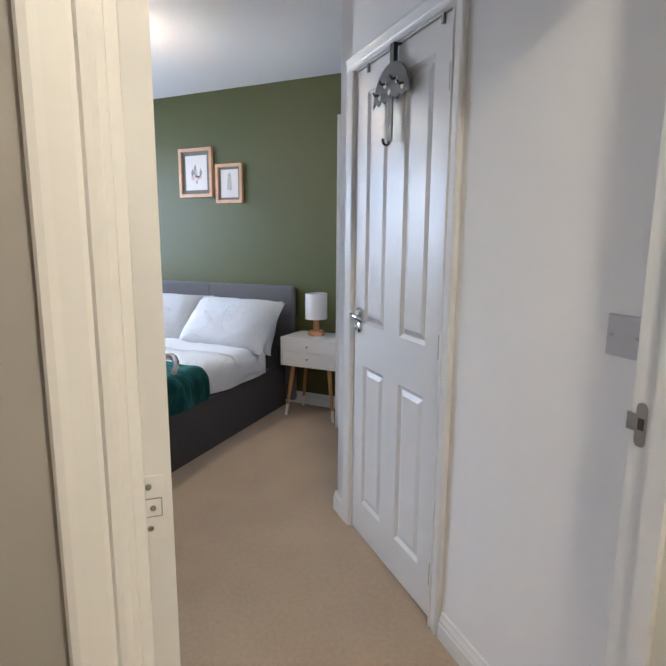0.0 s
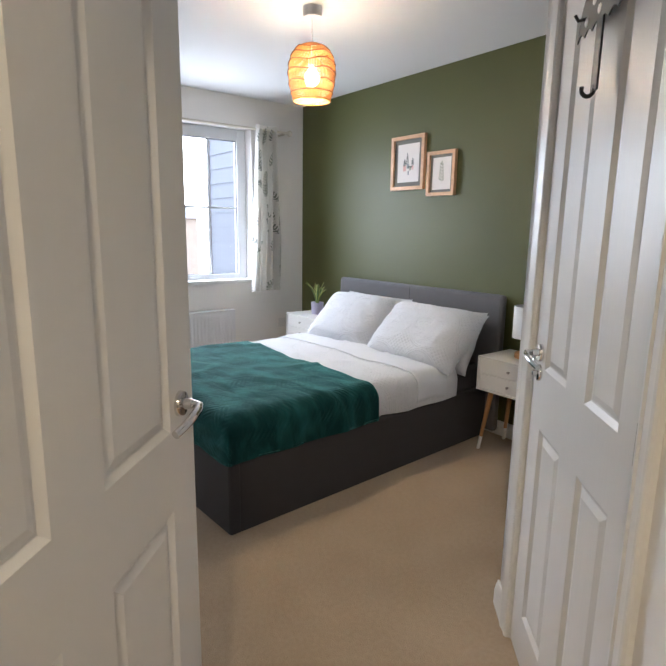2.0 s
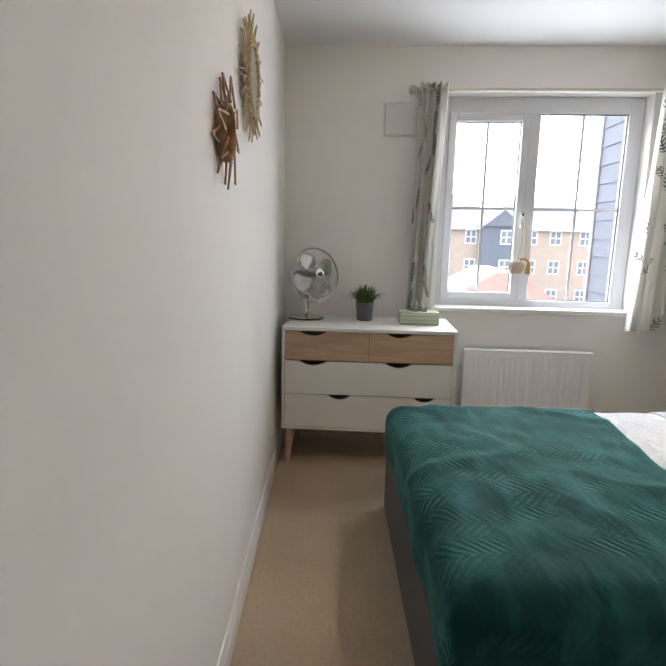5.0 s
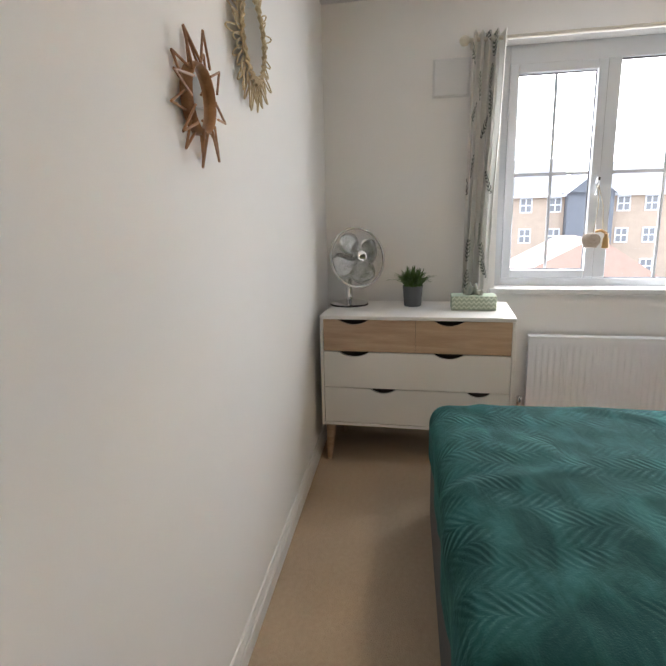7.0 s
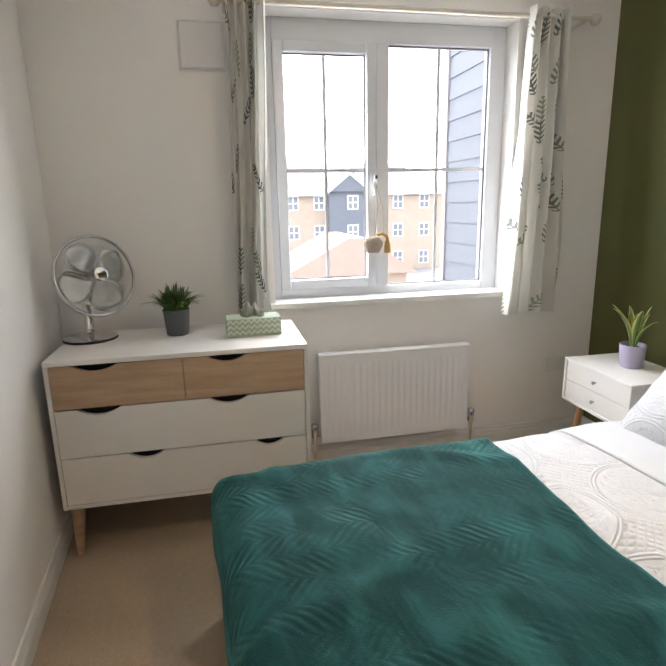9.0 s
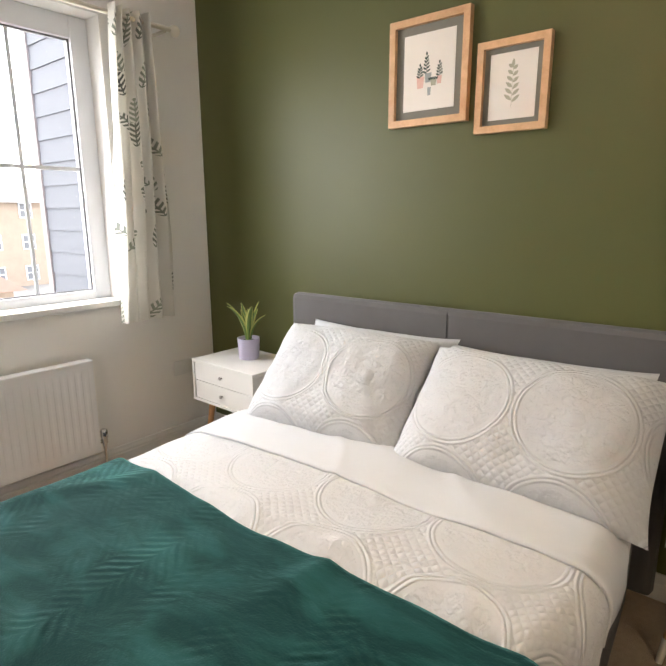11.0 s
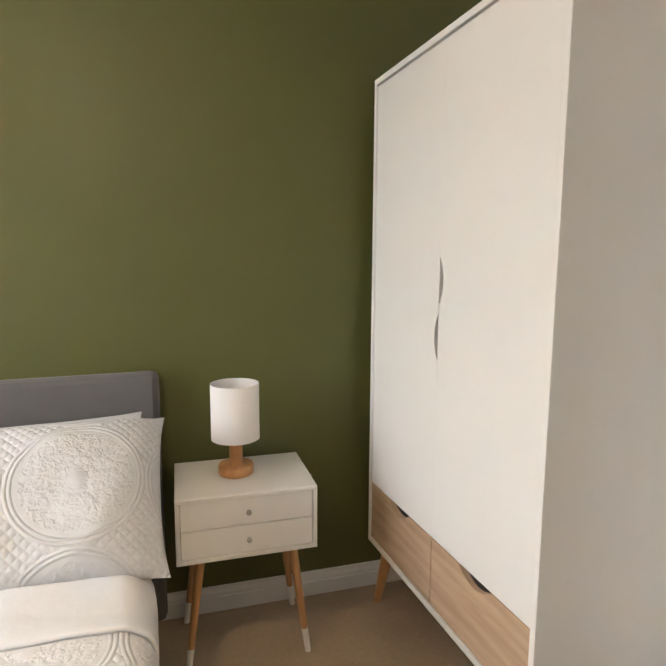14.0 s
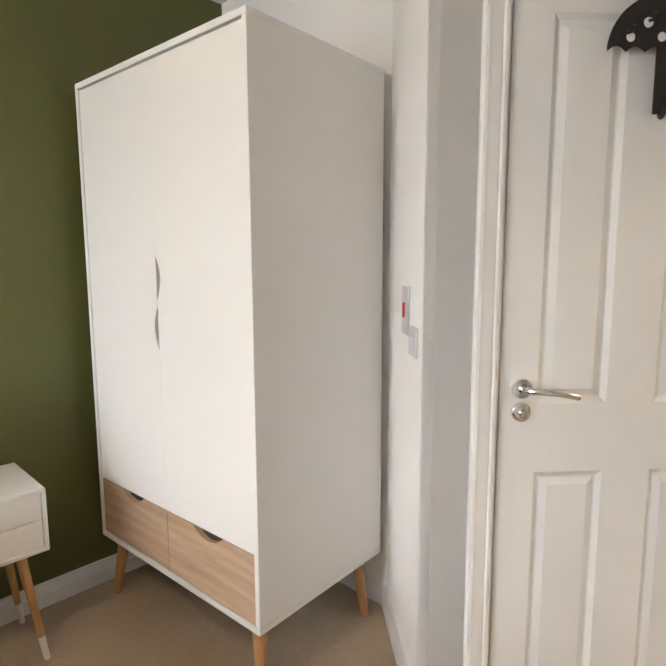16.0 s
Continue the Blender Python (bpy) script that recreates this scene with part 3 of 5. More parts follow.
def lever(parent, x, y, z, way, out, drop=0.0):
    """A lever on a round rose. way: +1 or -1 along x; out: side of the door (-1: towards -y)."""
    turn = Matrix.Rotation(radians(90 * -out), 4, "X")
    rose = lathe([(0, 0), (0.026, 0), (0.026, 0.006), (0.024, 0.010), (0.012, 0.011), (0.010, 0.03), (0.0, 0.03)], 28)
    bmesh.ops.transform(rose, matrix=Matrix.Translation((x, y, z)) @ turn, verts=rose.verts)
    r = part("handle_rose", rose, M_CHROME, parent, "chrome round rose", smooth=True)
    pts = [(x, y + out * 0.028, z), (x + way * 0.012, y + out * 0.046, z + 0.001), (x + way * 0.035, y + out * 0.052, z + 0.001), (x + way * 0.07, y + out * 0.054, z - 0.003), (x + way * 0.10, y + out * 0.051, z - 0.009), (x + way * 0.125, y + out * 0.044, z - 0.016)]
    part("lever_handle", tube(pts, 0.0095, 12, taper=0.85), M_CHROME, parent, "chrome curved lever handle", smooth=True)


def hinge(parent, x, y, z, m=None):
    bm = lathe([(0, -0.04), (0.006, -0.04), (0.006, 0.04), (0, 0.04)], 12, centre=(x, y, z))
    for k in (-0.022, 0.0, 0.022):
        lathe([(0.0066, k - 0.001), (0.0070, k), (0.0066, k + 0.001)], 12, bm, (x, y, z))
    part("hinge", bm, m or M_STEEL, parent, "steel butt hinge knuckle", smooth=True)


# cupboard door in the angled wall
ARCH = [(0, 0), (0, -0.010), (0.006, -0.015), (0.013, -0.016), (0.017, -0.011), (0.022, -0.013), (0.044, -0.017), (0.052, -0.019), (0.060, -0.018), (0.064, -0.012), (0.064, 0)]


def architrave(parent, x0, x1, top, side):
    """Two uprights and a head round the opening x0 to x1; side -1: on the room face, or the y of the other face."""
    s, y = (1, 0.0) if side < 0 else (-1, side)
    left = [(x0 - a, y + s * b) for a, b in ARCH]
    right = [(x1 + a, y + s * b) for a, b in ARCH]
    part("architrave", prism(left, "z", 0.0, top), M_GLOSS, parent)
    part("architrave", prism(right, "z", 0.0, top), M_GLOSS, parent)
    head = [(y + s * b, top + a) for a, b in ARCH]
    bm = prism(head, "x", x0 - 0.064, x1 + 0.064)
    part("architrave_head", bm, M_GLOSS, parent)


cdoor = thing("door_1", FD, "closed white moulded four-panel cupboard door", "door", kind="structure")
W1 = 0.682
leafp = panel_door(cdoor, W1, 1.972, 0.035, [(0.098, 0.278, 0.155, 0.782), (0.404, 0.584, 0.155, 0.782), (0.098, 0.278, 0.96, 1.88), (0.404, 0.584, 0.96, 1.88)])
leafp.location = (0.168, 0.004, 0.008)
for x0, x1 in ((0.138, 0.164), (0.854, 0.879)):
    part("door_lining", box(x0, 0.0, 0.0, x1, 0.12, 1.985), M_GLOSS, cdoor)
part("door_lining", box(0.138, 0.0, 1.985, 0.879, 0.12, 2.005), M_GLOSS, cdoor)
part("door_stop", box(0.164, 0.041, 0.0, 0.854, 0.056, 1.985), M_GLOSS, cdoor)
architrave(cdoor, 0.159, 0.859, 1.99, -1)
for z in (0.185, 0.984, 1.795):
    hinge(cdoor, 0.852, -0.003, z)
lever(cdoor, 0.224, 0.004, 1.01, 1, -1)
thumb = lathe([(0, 0), (0.025, 0), (0.025, 0.006), (0.022, 0.009), (0.009, 0.010), (0.008, 0.022), (0, 0.024)], 24)
bmesh.ops.transform(thumb, matrix=Matrix.Translation((0.224, 0.004, 0.95)) @ Matrix.Rotation(radians(90), 4, "X"), verts=thumb.verts)
part("lock_rose", thumb, M_CHROME, cdoor, "chrome round lock rose", smooth=True)
for x in (0.27, 0.79):
    part("door_catch", box(x, -0.006, 1.955, x + 0.012, 0.003, 1.985), M_STEEL, cdoor)

# bedroom doorway: lining, architraves and the leaf standing open
edoor = thing("door_2", FE, "white painted bedroom doorway frame with strike plate", "door frame", kind="structure")
RX, LX = 0.0903, 0.9403
part("door_lining", box(RX - 0.025, -0.002, 0.0, RX, 0.122, 2.005), M_GLOSS, edoor)
part("door_lining", box(LX, -0.002, 0.0, LX + 0.025, 0.122, 2.005), M_GLOSS, edoor)
part("door_lining", box(RX - 0.025, -0.002, 2.005, LX + 0.025, 0.122, 2.03), M_GLOSS, edoor)
part("door_stop", box(RX, 0.05, 0.0, RX + 0.012, 0.09, 2.005), M_GLOSS, edoor)
part("door_stop", box(LX - 0.012, 0.05, 0.0, LX, 0.09, 2.005), M_GLOSS, edoor)
architrave(edoor, RX - 0.008, LX + 0.008, 2.013, -1)
architrave(edoor, RX - 0.008, LX + 0.008, 2.013, 0.12)
strike = bmesh.new()
pts = []
for k in range(13):
    a = math.pi * k / 12
    pts.append((0.02 + 0.011 * math.cos(a), 1.03 + 0.011 * math.sin(a)))
for k in range(13):
    a = math.pi + math.pi * k / 12
    pts.append((0.02 + 0.011 * math.cos(a), 0.97 + 0.011 * math.sin(a)))
prism(pts, "x", RX - 0.001, RX + 0.0015, strike)
box(RX - 0.001, -0.008, 0.985, RX + 0.001, 0.012, 1.018, strike)
box(RX - 0.006, -0.010, 0.985, RX + 0.001, -0.007, 1.018, strike)
sp = part("strike_plate", strike, M_STEEL, edoor, "steel strike plate with a bent lip")
# Dark plate painted as the shade inside the latch hole.
part("latch_hole_shade", box(RX + 0.0012, 0.014, 0.99, RX + 0.002, 0.027, 1.012), M_DARK, sp)

PIV = F_ + LX * ENTRY
yaw = 46.2
PIV = PIV - 0.010 * Vector((0.719, -0.695))
LEAF = Matrix.Translation((PIV.x, PIV.y, 0.008)) @ Matrix.Rotation(radians(90 + yaw), 4, "Z")
eleaf = thing("door_3", LEAF, "open white moulded four-panel bedroom door", "door", kind="structure")
W2, T2 = 0.838, 0.044
lp = panel_door(eleaf, W2, 1.985, T2, [(0.115, 0.355, 0.16, 0.79), (0.483, 0.723, 0.16, 0.79), (0.115, 0.355, 0.955, 1.875), (0.483, 0.723, 0.955, 1.875)])
lp.location = (0.008, -T2 - 0.002, 0)
lever(eleaf, W2 - 0.06, -T2 - 0.002, 1.0, -1, -1)
lever(eleaf, W2 - 0.06, -0.002, 1.0, -1, 1)
for z in (0.22, 0.958, 1.77):
    hinge(eleaf, 0.0, 0.003, z, M_GLOSS)
    pl = part("hinge_plate", box(0.0062, -0.036, z - 0.045, 0.0082, 0.0, z + 0.045), M_GLOSS, eleaf, "painted hinge plate with three screws")
    # Solid steel-grey rim drawn round the boss as its shadow line.
    part("boss_shadow_gap", box(0.0056, -0.0325, z - 0.0135, 0.0064, -0.0085, z + 0.0135), M_STEEL, pl)
    part("hinge_boss", box(0.0044, -0.031, z - 0.012, 0.0064, -0.010, z + 0.012), M_GLOSS, pl, bevel=0.0006)
    for dy, dz, dx in ((-0.016, 0.030, 0.0062), (-0.0205, 0.0, 0.0044), (-0.016, -0.030, 0.0062)):
        sc = lathe([(0, 0), (0.0042, 0), (0.0042, 0.0012), (0.002, 0.0018), (0, 0.001)], 12)
        bmesh.ops.transform(sc, matrix=Matrix.Translation((dx, dy, z + dz)) @ Matrix.Rotation(radians(-90), 4, "Y"), verts=sc.verts)
        part("screw", sc, M_STEEL, pl, "small steel screw")

# ---- window ----
win = thing("window_1", Matrix.Translation((-4.31, A.y, 0)) @ Matrix.Rotation(radians(90), 4, "Z"), "white uPVC casement window with thin glazing bars", "window", kind="structure")
wy0, wy1, wz0, wz1 = WIN


def win_bar(name, x0, z0, x1, z1, y0, y1, bevel=0.004, parent=None):
    return part(name, box(x0, y0, z0, x1, y1, z1), M_GLAZEBAR if name == "glazing_bar" else M_UPVC, parent or win, bevel=bevel)


FY0, FY1 = 0.115, 0.185
mid0, mid1 = 2.650 - A.y, 2.718 - A.y
win_bar("window_frame", wy0, wz0, wy0 + 0.045, wz1, FY0, FY1)
win_bar("window_frame", wy1 - 0.085, wz0, wy1, wz1, FY0, FY1)
win_bar("window_frame", wy0 + 0.045, wz1 - 0.100, wy1 - 0.085, wz1, FY0, FY1)
win_bar("window_frame", wy0 + 0.045, wz0, wy1 - 0.085, wz0 + 0.053, FY0, FY1)
win_bar("mullion", mid0, wz0 + 0.053, mid1, wz1 - 0.100, FY0, FY1)
sx0, sx1, sz0, sz1 = wy0 + 0.045, mid0, wz0 + 0.053, wz1 - 0.100
SB = 0.050
for a in ((sx0, sz0, sx0 + SB, sz1), (sx1 - SB, sz0, sx1, sz1), (sx0 + SB, sz0, sx1 - SB, sz0 + SB), (sx0 + SB, sz1 - SB, sx1 - SB, sz1)):
    win_bar("sash", *a, FY0 - 0.016, FY1 - 0.02, 0.006)
part("gasket", box(sx1 - 0.002, FY0 - 0.004, sz0, sx1 + 0.002, FY0 + 0.002, sz1), M_DARK, win)
gl = [(sx0 + SB, sx1 - SB, sz0 + SB, sz1 - SB), (mid1, wy1 - 0.085, wz0 + 0.053, wz1 - 0.100)]
for a, b, c, d in gl:
    pane = part("glass_pane", box(a - 0.005, 0.148, c - 0.005, b + 0.005, 0.152, d + 0.005), M_GLASS, win)
    pane.visible_shadow = False
    for q in ((a, c, a + 0.005, d), (b - 0.005, c, b, d), (a + 0.005, c, b - 0.005, c + 0.005), (a + 0.005, d - 0.005, b - 0.005, d)):
        part("gasket", box(q[0], 0.1475, q[1], q[2], 0.136, q[3]), M_GASKET, win, "dark grey rubber seal")
    hz = 1.525
    vx = (a + b) / 2 + (-0.002 if a < mid0 else 0.0)
    win_bar("glazing_bar", a, hz - 0.009, b, hz + 0.009, 0.138, 0.146, 0.0)
    win_bar("glazing_bar", vx - 0.008, c, vx + 0.008, hz - 0.009, 0.138, 0.146, 0.0)
    win_bar("glazing_bar", vx - 0.008, hz + 0.009, vx + 0.008, d, 0.138, 0.146, 0.0)
sill = part("window_sill", box(wy0 - 0.03, -0.026, wz0 - 0.024, wy1 + 0.03, -0.002, wz0 + 0.008), M_GLOSS, win, bevel=0.005)
part("window_board", box(wy0 + 0.001, -0.002, wz0 + 0.004, wy1 - 0.001, FY0 + 0.01, wz0 + 0.008), M_GLOSS, win)
hb = tube([(mid0 - 0.012, FY0 - 0.018, 1.485), (mid0 - 0.012, FY0 - 0.042, 1.49), (mid0 - 0.018, FY0 - 0.046, 1.46), (mid0 - 0.02, FY0 - 0.046, 1.40)], 0.008, 10)
box(mid0 - 0.024, FY0 - 0.024, 1.46, mid0 - 0.002, FY0 - 0.014, 1.53, hb)
part("window_handle", hb, M_UPVC, win, "white window handle", smooth=True)
part("handle_lock", box(mid0 - 0.018, FY0 - 0.05, 1.478, mid0 - 0.006, FY0 - 0.04, 1.497), M_DARK, win)

# ---- curtains ----
rod = thing("curtain_pole", Matrix.Translation((-4.205, 0, 2.20)), "thin cream curtain pole with ball finials over the window", "curtain pole")
rb = tube([(0, 1.90, 0), (0, 3.67, 0)], 0.011, 16)
part("pole", rb, M_ROD, rod, smooth=True)
for y in (1.885, 3.685):
    part("finial", lathe([(0, -0.028), (0.016, -0.024), (0.026, -0.010), (0.028, 0.002), (0.024, 0.014), (0.012, 0.025), (0, 0.028)], 20, centre=(0, y, 0)), M_ROD, rod, "round ball finial", smooth=True)
for y in (1.925, 3.63):
    part("bracket", tube([(0, y, -0.012), (-0.05, y, -0.012), (-0.104, y, -0.012)], 0.008, 10), M_ROD, rod)


def curtain(y0, y1, yb0, yb1, bottom, folds, label):
    def fn(u, v):
        top = y0 + (y1 - y0) * u
        low = yb0 + (yb1 - yb0) * u
        k = v ** 0.8
        y = top * (1 - k) + low * k
        amp = 0.042 + 0.012 * math.sin(u * 9 + 1)
        ph = 2 * math.pi * folds * (u + 0.02 * math.sin(7 * v + 3 * u))
        x = amp * math.sin(ph) + 0.012 * noise.noise((u * 4, v * 3, y0))
        y += 0.012 * math.sin(ph * 0.5 + 2 * v) * v
        return (-4.205 + x, y, 2.235 - v * (2.235 - bottom) + 0.006 * math.sin(ph) * v)

    ob = part("curtain", sheet(110, 46, fn, lambda u, v: (u * (y1 - y0) * 2.4 + y0, v * 1.4)), M_CURTAIN, None, smooth=True)
    tagged(ob, label, "curtain", "curtains at the window")
    return ob


curtain(1.93, 2.10, 1.895, 2.045, 0.845, 4.5, "cream eyelet curtain with grey-green fern print, drawn aside")
curtain(3.335, 3.555, 3.265, 3.59, 0.775, 5.0, "cream eyelet curtain with fern print hanging beside green wall")

# ---- radiator, vent, sockets ----
rad = thing("radiator", Matrix.Translation((-4.31, 2.29, 0.14)), "white enamelled panel radiator below the window", "radiator")


RW = 0.82
bm = sheet(241, 16, lambda u, v: (0.0965 + (0.0015 * math.tanh(2.5 * math.cos(2 * math.pi * u * 24)) if 0.03 < u < 0.97 and 0.08 < v < 0.9 else 0.0), 0.004 + u * (RW - 0.008), 0.004 + v * 0.472))
part("panel", bm, M_RAD, rad)
part("panel_body", box(0.05, 0.003, 0.003, 0.092, RW - 0.003, 0.477), M_RAD, rad, bevel=0.004)
part("top_grille", box(0.046, 0.0, 0.470, 0.1, RW, 0.482), M_RAD, rad, bevel=0.004)
for y in (0.12, RW - 0.12):
    part("bracket", box(0.0, y, 0.05, 0.05, y + 0.03, 0.42), M_RAD, rad)
for y, s in ((-0.03, 1), (RW + 0.03, -1)):
    vb = lathe([(0, -0.045), (0.011, -0.045), (0.011, -0.02), (0.016, -0.018), (0.016, 0.012), (0.019, 0.014), (0.019, 0.05), (0.014, 0.056), (0, 0.056)], 16, centre=(0.07, y, 0.05))
    lathe([(0, -0.14), (0.0075, -0.14), (0.0075, -0.045), (0, -0.045)], 12, vb, (0.07, y, 0.05))
    tube([(0.07, y, 0.045), (0.07, y + s * 0.034, 0.045)], 0.009, 10, vb)
    part("valve", vb, M_CHROME, rad, "chrome radiator valve", smooth=True)

vent = thing("wall_vent", Matrix.Translation((-4.31, 1.725, 1.95)), "white square ventilation cover on the wall", "vent")
part("cover", box(0.0, 0.0, 0.0, 0.028, 0.19, 0.19), M_PLASTIC, vent, bevel=0.008)
part("base_plate", box(0.0, -0.006, -0.006, 0.006, 0.196, 0.196), M_PLASTIC, vent, bevel=0.002)


def socket(name, m, w, h, label, kind="socket", screws=False, rockers=0, material=None):
    s = thing(name, m, label, kind)
    part("faceplate", box(-w / 2, -0.009, -h / 2, w / 2, 0.0, h / 2), material or M_PLASTIC, s, bevel=0.003)
    if screws:
        for x in (-w * 0.35, w * 0.35):
            sc = lathe([(0, 0), (0.004, 0), (0.0035, 0.0016), (0.001, 0.001), (0, 0.001)], 12)
            bmesh.ops.transform(sc, matrix=Matrix.Translation((x, -0.009, 0)) @ Matrix.Rotation(radians(90), 4, "X"), verts=sc.verts)
            part("screw", sc, M_STEEL, s, "small steel screw")
    for k in range(rockers):
        x = (k - (rockers - 1) / 2) * 0.03
        part("rocker", box(x - 0.006, -0.0125, -0.012, x + 0.006, -0.008, 0.012), M_PLASTIC, s, bevel=0.0015)
    return s


WESTF = Matrix.Translation((-4.31, 0, 0)) @ Matrix.Rotation(radians(90), 4, "Z")
socket("wall_socket", WESTF @ pose(3.69, 0, 0.44), 0.146, 0.086, "white double wall socket beside the nightstand", rockers=2)
socket("wall_socket", pose(-1.385, 3.90, 0.46), 0.086, 0.086, "white single wall socket behind the nightstand", rockers=1)
socket("blank_plate", FD @ pose(1.520, 0, 1.134), 0.086, 0.086, "pale grey square blank plate with two screws beside doorway", "wall plate", screws=True, material=M_PLATE)
FR = frame_of(D, E_)
sr = 0.626
fs = socket("fused_switch", FR @ pose(sr - 0.325, 0, 1.18), 0.08, 0.146, "tall white isolator switch plate with red rocker", "switch", material=M_PLATE)
part("red_rocker", box(-0.009, -0.014, -0.022, 0.009, -0.008, 0.022), M_RED, fs, "red rocker")
socket("light_switch", FR @ pose(sr - 0.215, 0, 1.10), 0.086, 0.086, "white square switch plate on the return wall", "switch", rockers=1, material=M_PLATE)


# ---- bed ----
BED = Matrix.Translation((-1.833, 1.865, 0)) @ Matrix.Rotation(radians(3.9), 4, "Z")
BW, BL = 1.44, 1.96
bed = thing("bed", BED, "charcoal upholstered double bed with a grey headboard", "bed")


def rail(x0, y0, x1, y1):
    return part("side_rail", box(x0, y0, -0.008, x1, y1, 0.335), M_CHARCOAL, bed, bevel=0.012)


rail(-0.06, 0.05, 0.0, BL)
rail(-BW, 0.05, -BW + 0.06, BL)
part("foot_rail", box(-BW, 0.0, -0.008, 0.0, 0.06, 0.335), M_CHARCOAL, bed, bevel=0.012)
part("base_deck", box(-BW + 0.06, 0.06, 0.1, -0.06, BL, 0.28), M_CHARCOAL, bed)
head = part("headboard", box(-BW - 0.06, BL, 0.03, -BW + 1.515, BL + 0.058, 0.952), M_HEAD, bed, "slate grey padded headboard with a centre seam", bevel=0.024)
part("seam", tube([(-BW + 0.728, BL - 0.0005, 0.06), (-BW + 0.728, BL - 0.0005, 0.935), (-BW + 0.728, BL + 0.03, 0.9525)], 0.0022, 6), M_CHARCOAL, head, "thin stitched seam")
mat_ob = part("mattress", box(-BW + 0.05, 0.06, 0.28, -0.05, BL - 0.01, 0.50), M_MATTRESS, None, bevel=0.04)
mat_ob.matrix_world = BED
tagged(mat_ob, "mattress in a dark grey fitted sheet on the bed", "mattress")


def wrap(s, lo, hi, r):
    """A length s run over an edge: flat between lo and hi, then rounded down. Gives the place and the drop."""
    if s < lo + r:
        d = lo + r - s
        q = min(d / r, math.pi / 2)
        return lo + r - r * math.sin(q), r - r * math.cos(q) + max(0.0, d - r * math.pi / 2)
    if s > hi - r:
        d = s - hi + r
        q = min(d / r, math.pi / 2)
        return hi - r + r * math.sin(q), r - r * math.cos(q) + max(0.0, d - r * math.pi / 2)
    return s, 0.0


def cover(u, v, s0, s1, t0, t1, lo, hi, front, r, top, rough, seed, floor_z):
    s, t = s0 + (s1 - s0) * u, t0 + (t1 - t0) * v
    x, dx = wrap(s, lo, hi, r)
    y, dy = wrap(t, front, 9.0, r)
    z = top - max(dx, dy) - 0.35 * min(dx, dy)
    w = noise.noise((s * 3.1, t * 3.1, seed)) * rough + max(0.0, 0.12 - abs(noise.noise((s * 2.2 + 0.8 * t, t * 1.6 - 0.5 * s, seed + 7)))) * rough * 6 + noise.noise((s * 9, t * 7, seed + 3)) * rough * 0.45
    flare = 0.0
    if dx > r * 0.7:
        flare = 0.006 * math.sin(t * 17 + seed) * min(1, (dx - r * 0.7) / 0.12)
    x += (flare + w * 0.6) * (1 if s > (lo + hi) / 2 else -1) if dx > 0.02 else 0.0
    y -= (0.005 * math.sin(s * 15 + seed) * min(1, dy / 0.15) + w * 0.5) if dy > 0.02 else 0.0
    return (x, y, max(z + w, floor_z))


DUV = (-BW - 0.14, 0.18)
dv = sheet(120, 90, lambda u, v: (lambda p: (p[0] - 0.055 * max(0.0, min(1.0, (1.14 - p[1]) / 0.2)) * max(0.0, min(1.0, (p[0] + 0.2) / 0.2)), p[1], p[2] + 0.018 * math.sin(math.pi * min(1, max(0, u))) - 0.05 * max(0.0, min(1.0, (0.98 - p[1]) / 0.1))))(cover(u, v, DUV[0], DUV[1], 0.75, 1.60, -BW + 0.015, 0.022, -9, 0.085, 0.528, 0.011, 2.0, 0.345)), lambda u, v: (DUV[0] + (DUV[1] - DUV[0]) * u + 0.05, 0.75 + 0.85 * v))
duvet = part("duvet", dv, M_QUILT, None, smooth=True)
thick(duvet, 0.03)
duvet.matrix_world = BED
tagged(duvet, "white quilted duvet with raised ring pattern on bed", "duvet")
fold = sheet(110, 26, lambda u, v: (lambda p: (p[0], p[1] + 0.02 * math.sin(u * 5), p[2] + 0.004 + 0.018 * math.sin(math.pi * u) + 0.010 * math.sin(math.pi * min(1, 0.06 + v * 0.94)) ))(cover(u, v, DUV[0] + 0.03, DUV[1] - 0.03, 1.235, 1.50, -BW + 0.010, 0.027, -9, 0.087, 0.531, 0.011, 2.0, 0.36)))
fo = part("turned_edge", fold, M_COTTON, duvet, "plain white duvet edge turned back below the pillows", smooth=True)
thick(fo, 0.009)

th0, th1, tf0, tf1 = -BW - 0.19, 0.20, -0.20, 0.94
tb = sheet(150, 120, lambda u, v: cover(u, v, th0, th1, tf0, tf1 + 0.02 * math.sin(u * 6 + 1) - 0.03 * u, -BW - 0.004, 0.0, 0.0, 0.085, 0.535, 0.013, 9.0, 0.338), lambda u, v: (th0 + (th1 - th0) * u, tf0 + (tf1 - tf0) * v))
throw = part("throw_blanket", tb, M_THROW, None, smooth=True)
thick(throw, 0.016, 0)
throw.matrix_world = BED
tagged(throw, "emerald green plush throw with pressed zigzag over bed", "blanket")
part("pull_tab", box(-BW - 0.035, 0.13, 0.30, -BW - 0.003, 0.15, 0.325), M_BLACK, bed, "small black fabric pull tab", bevel=0.004)


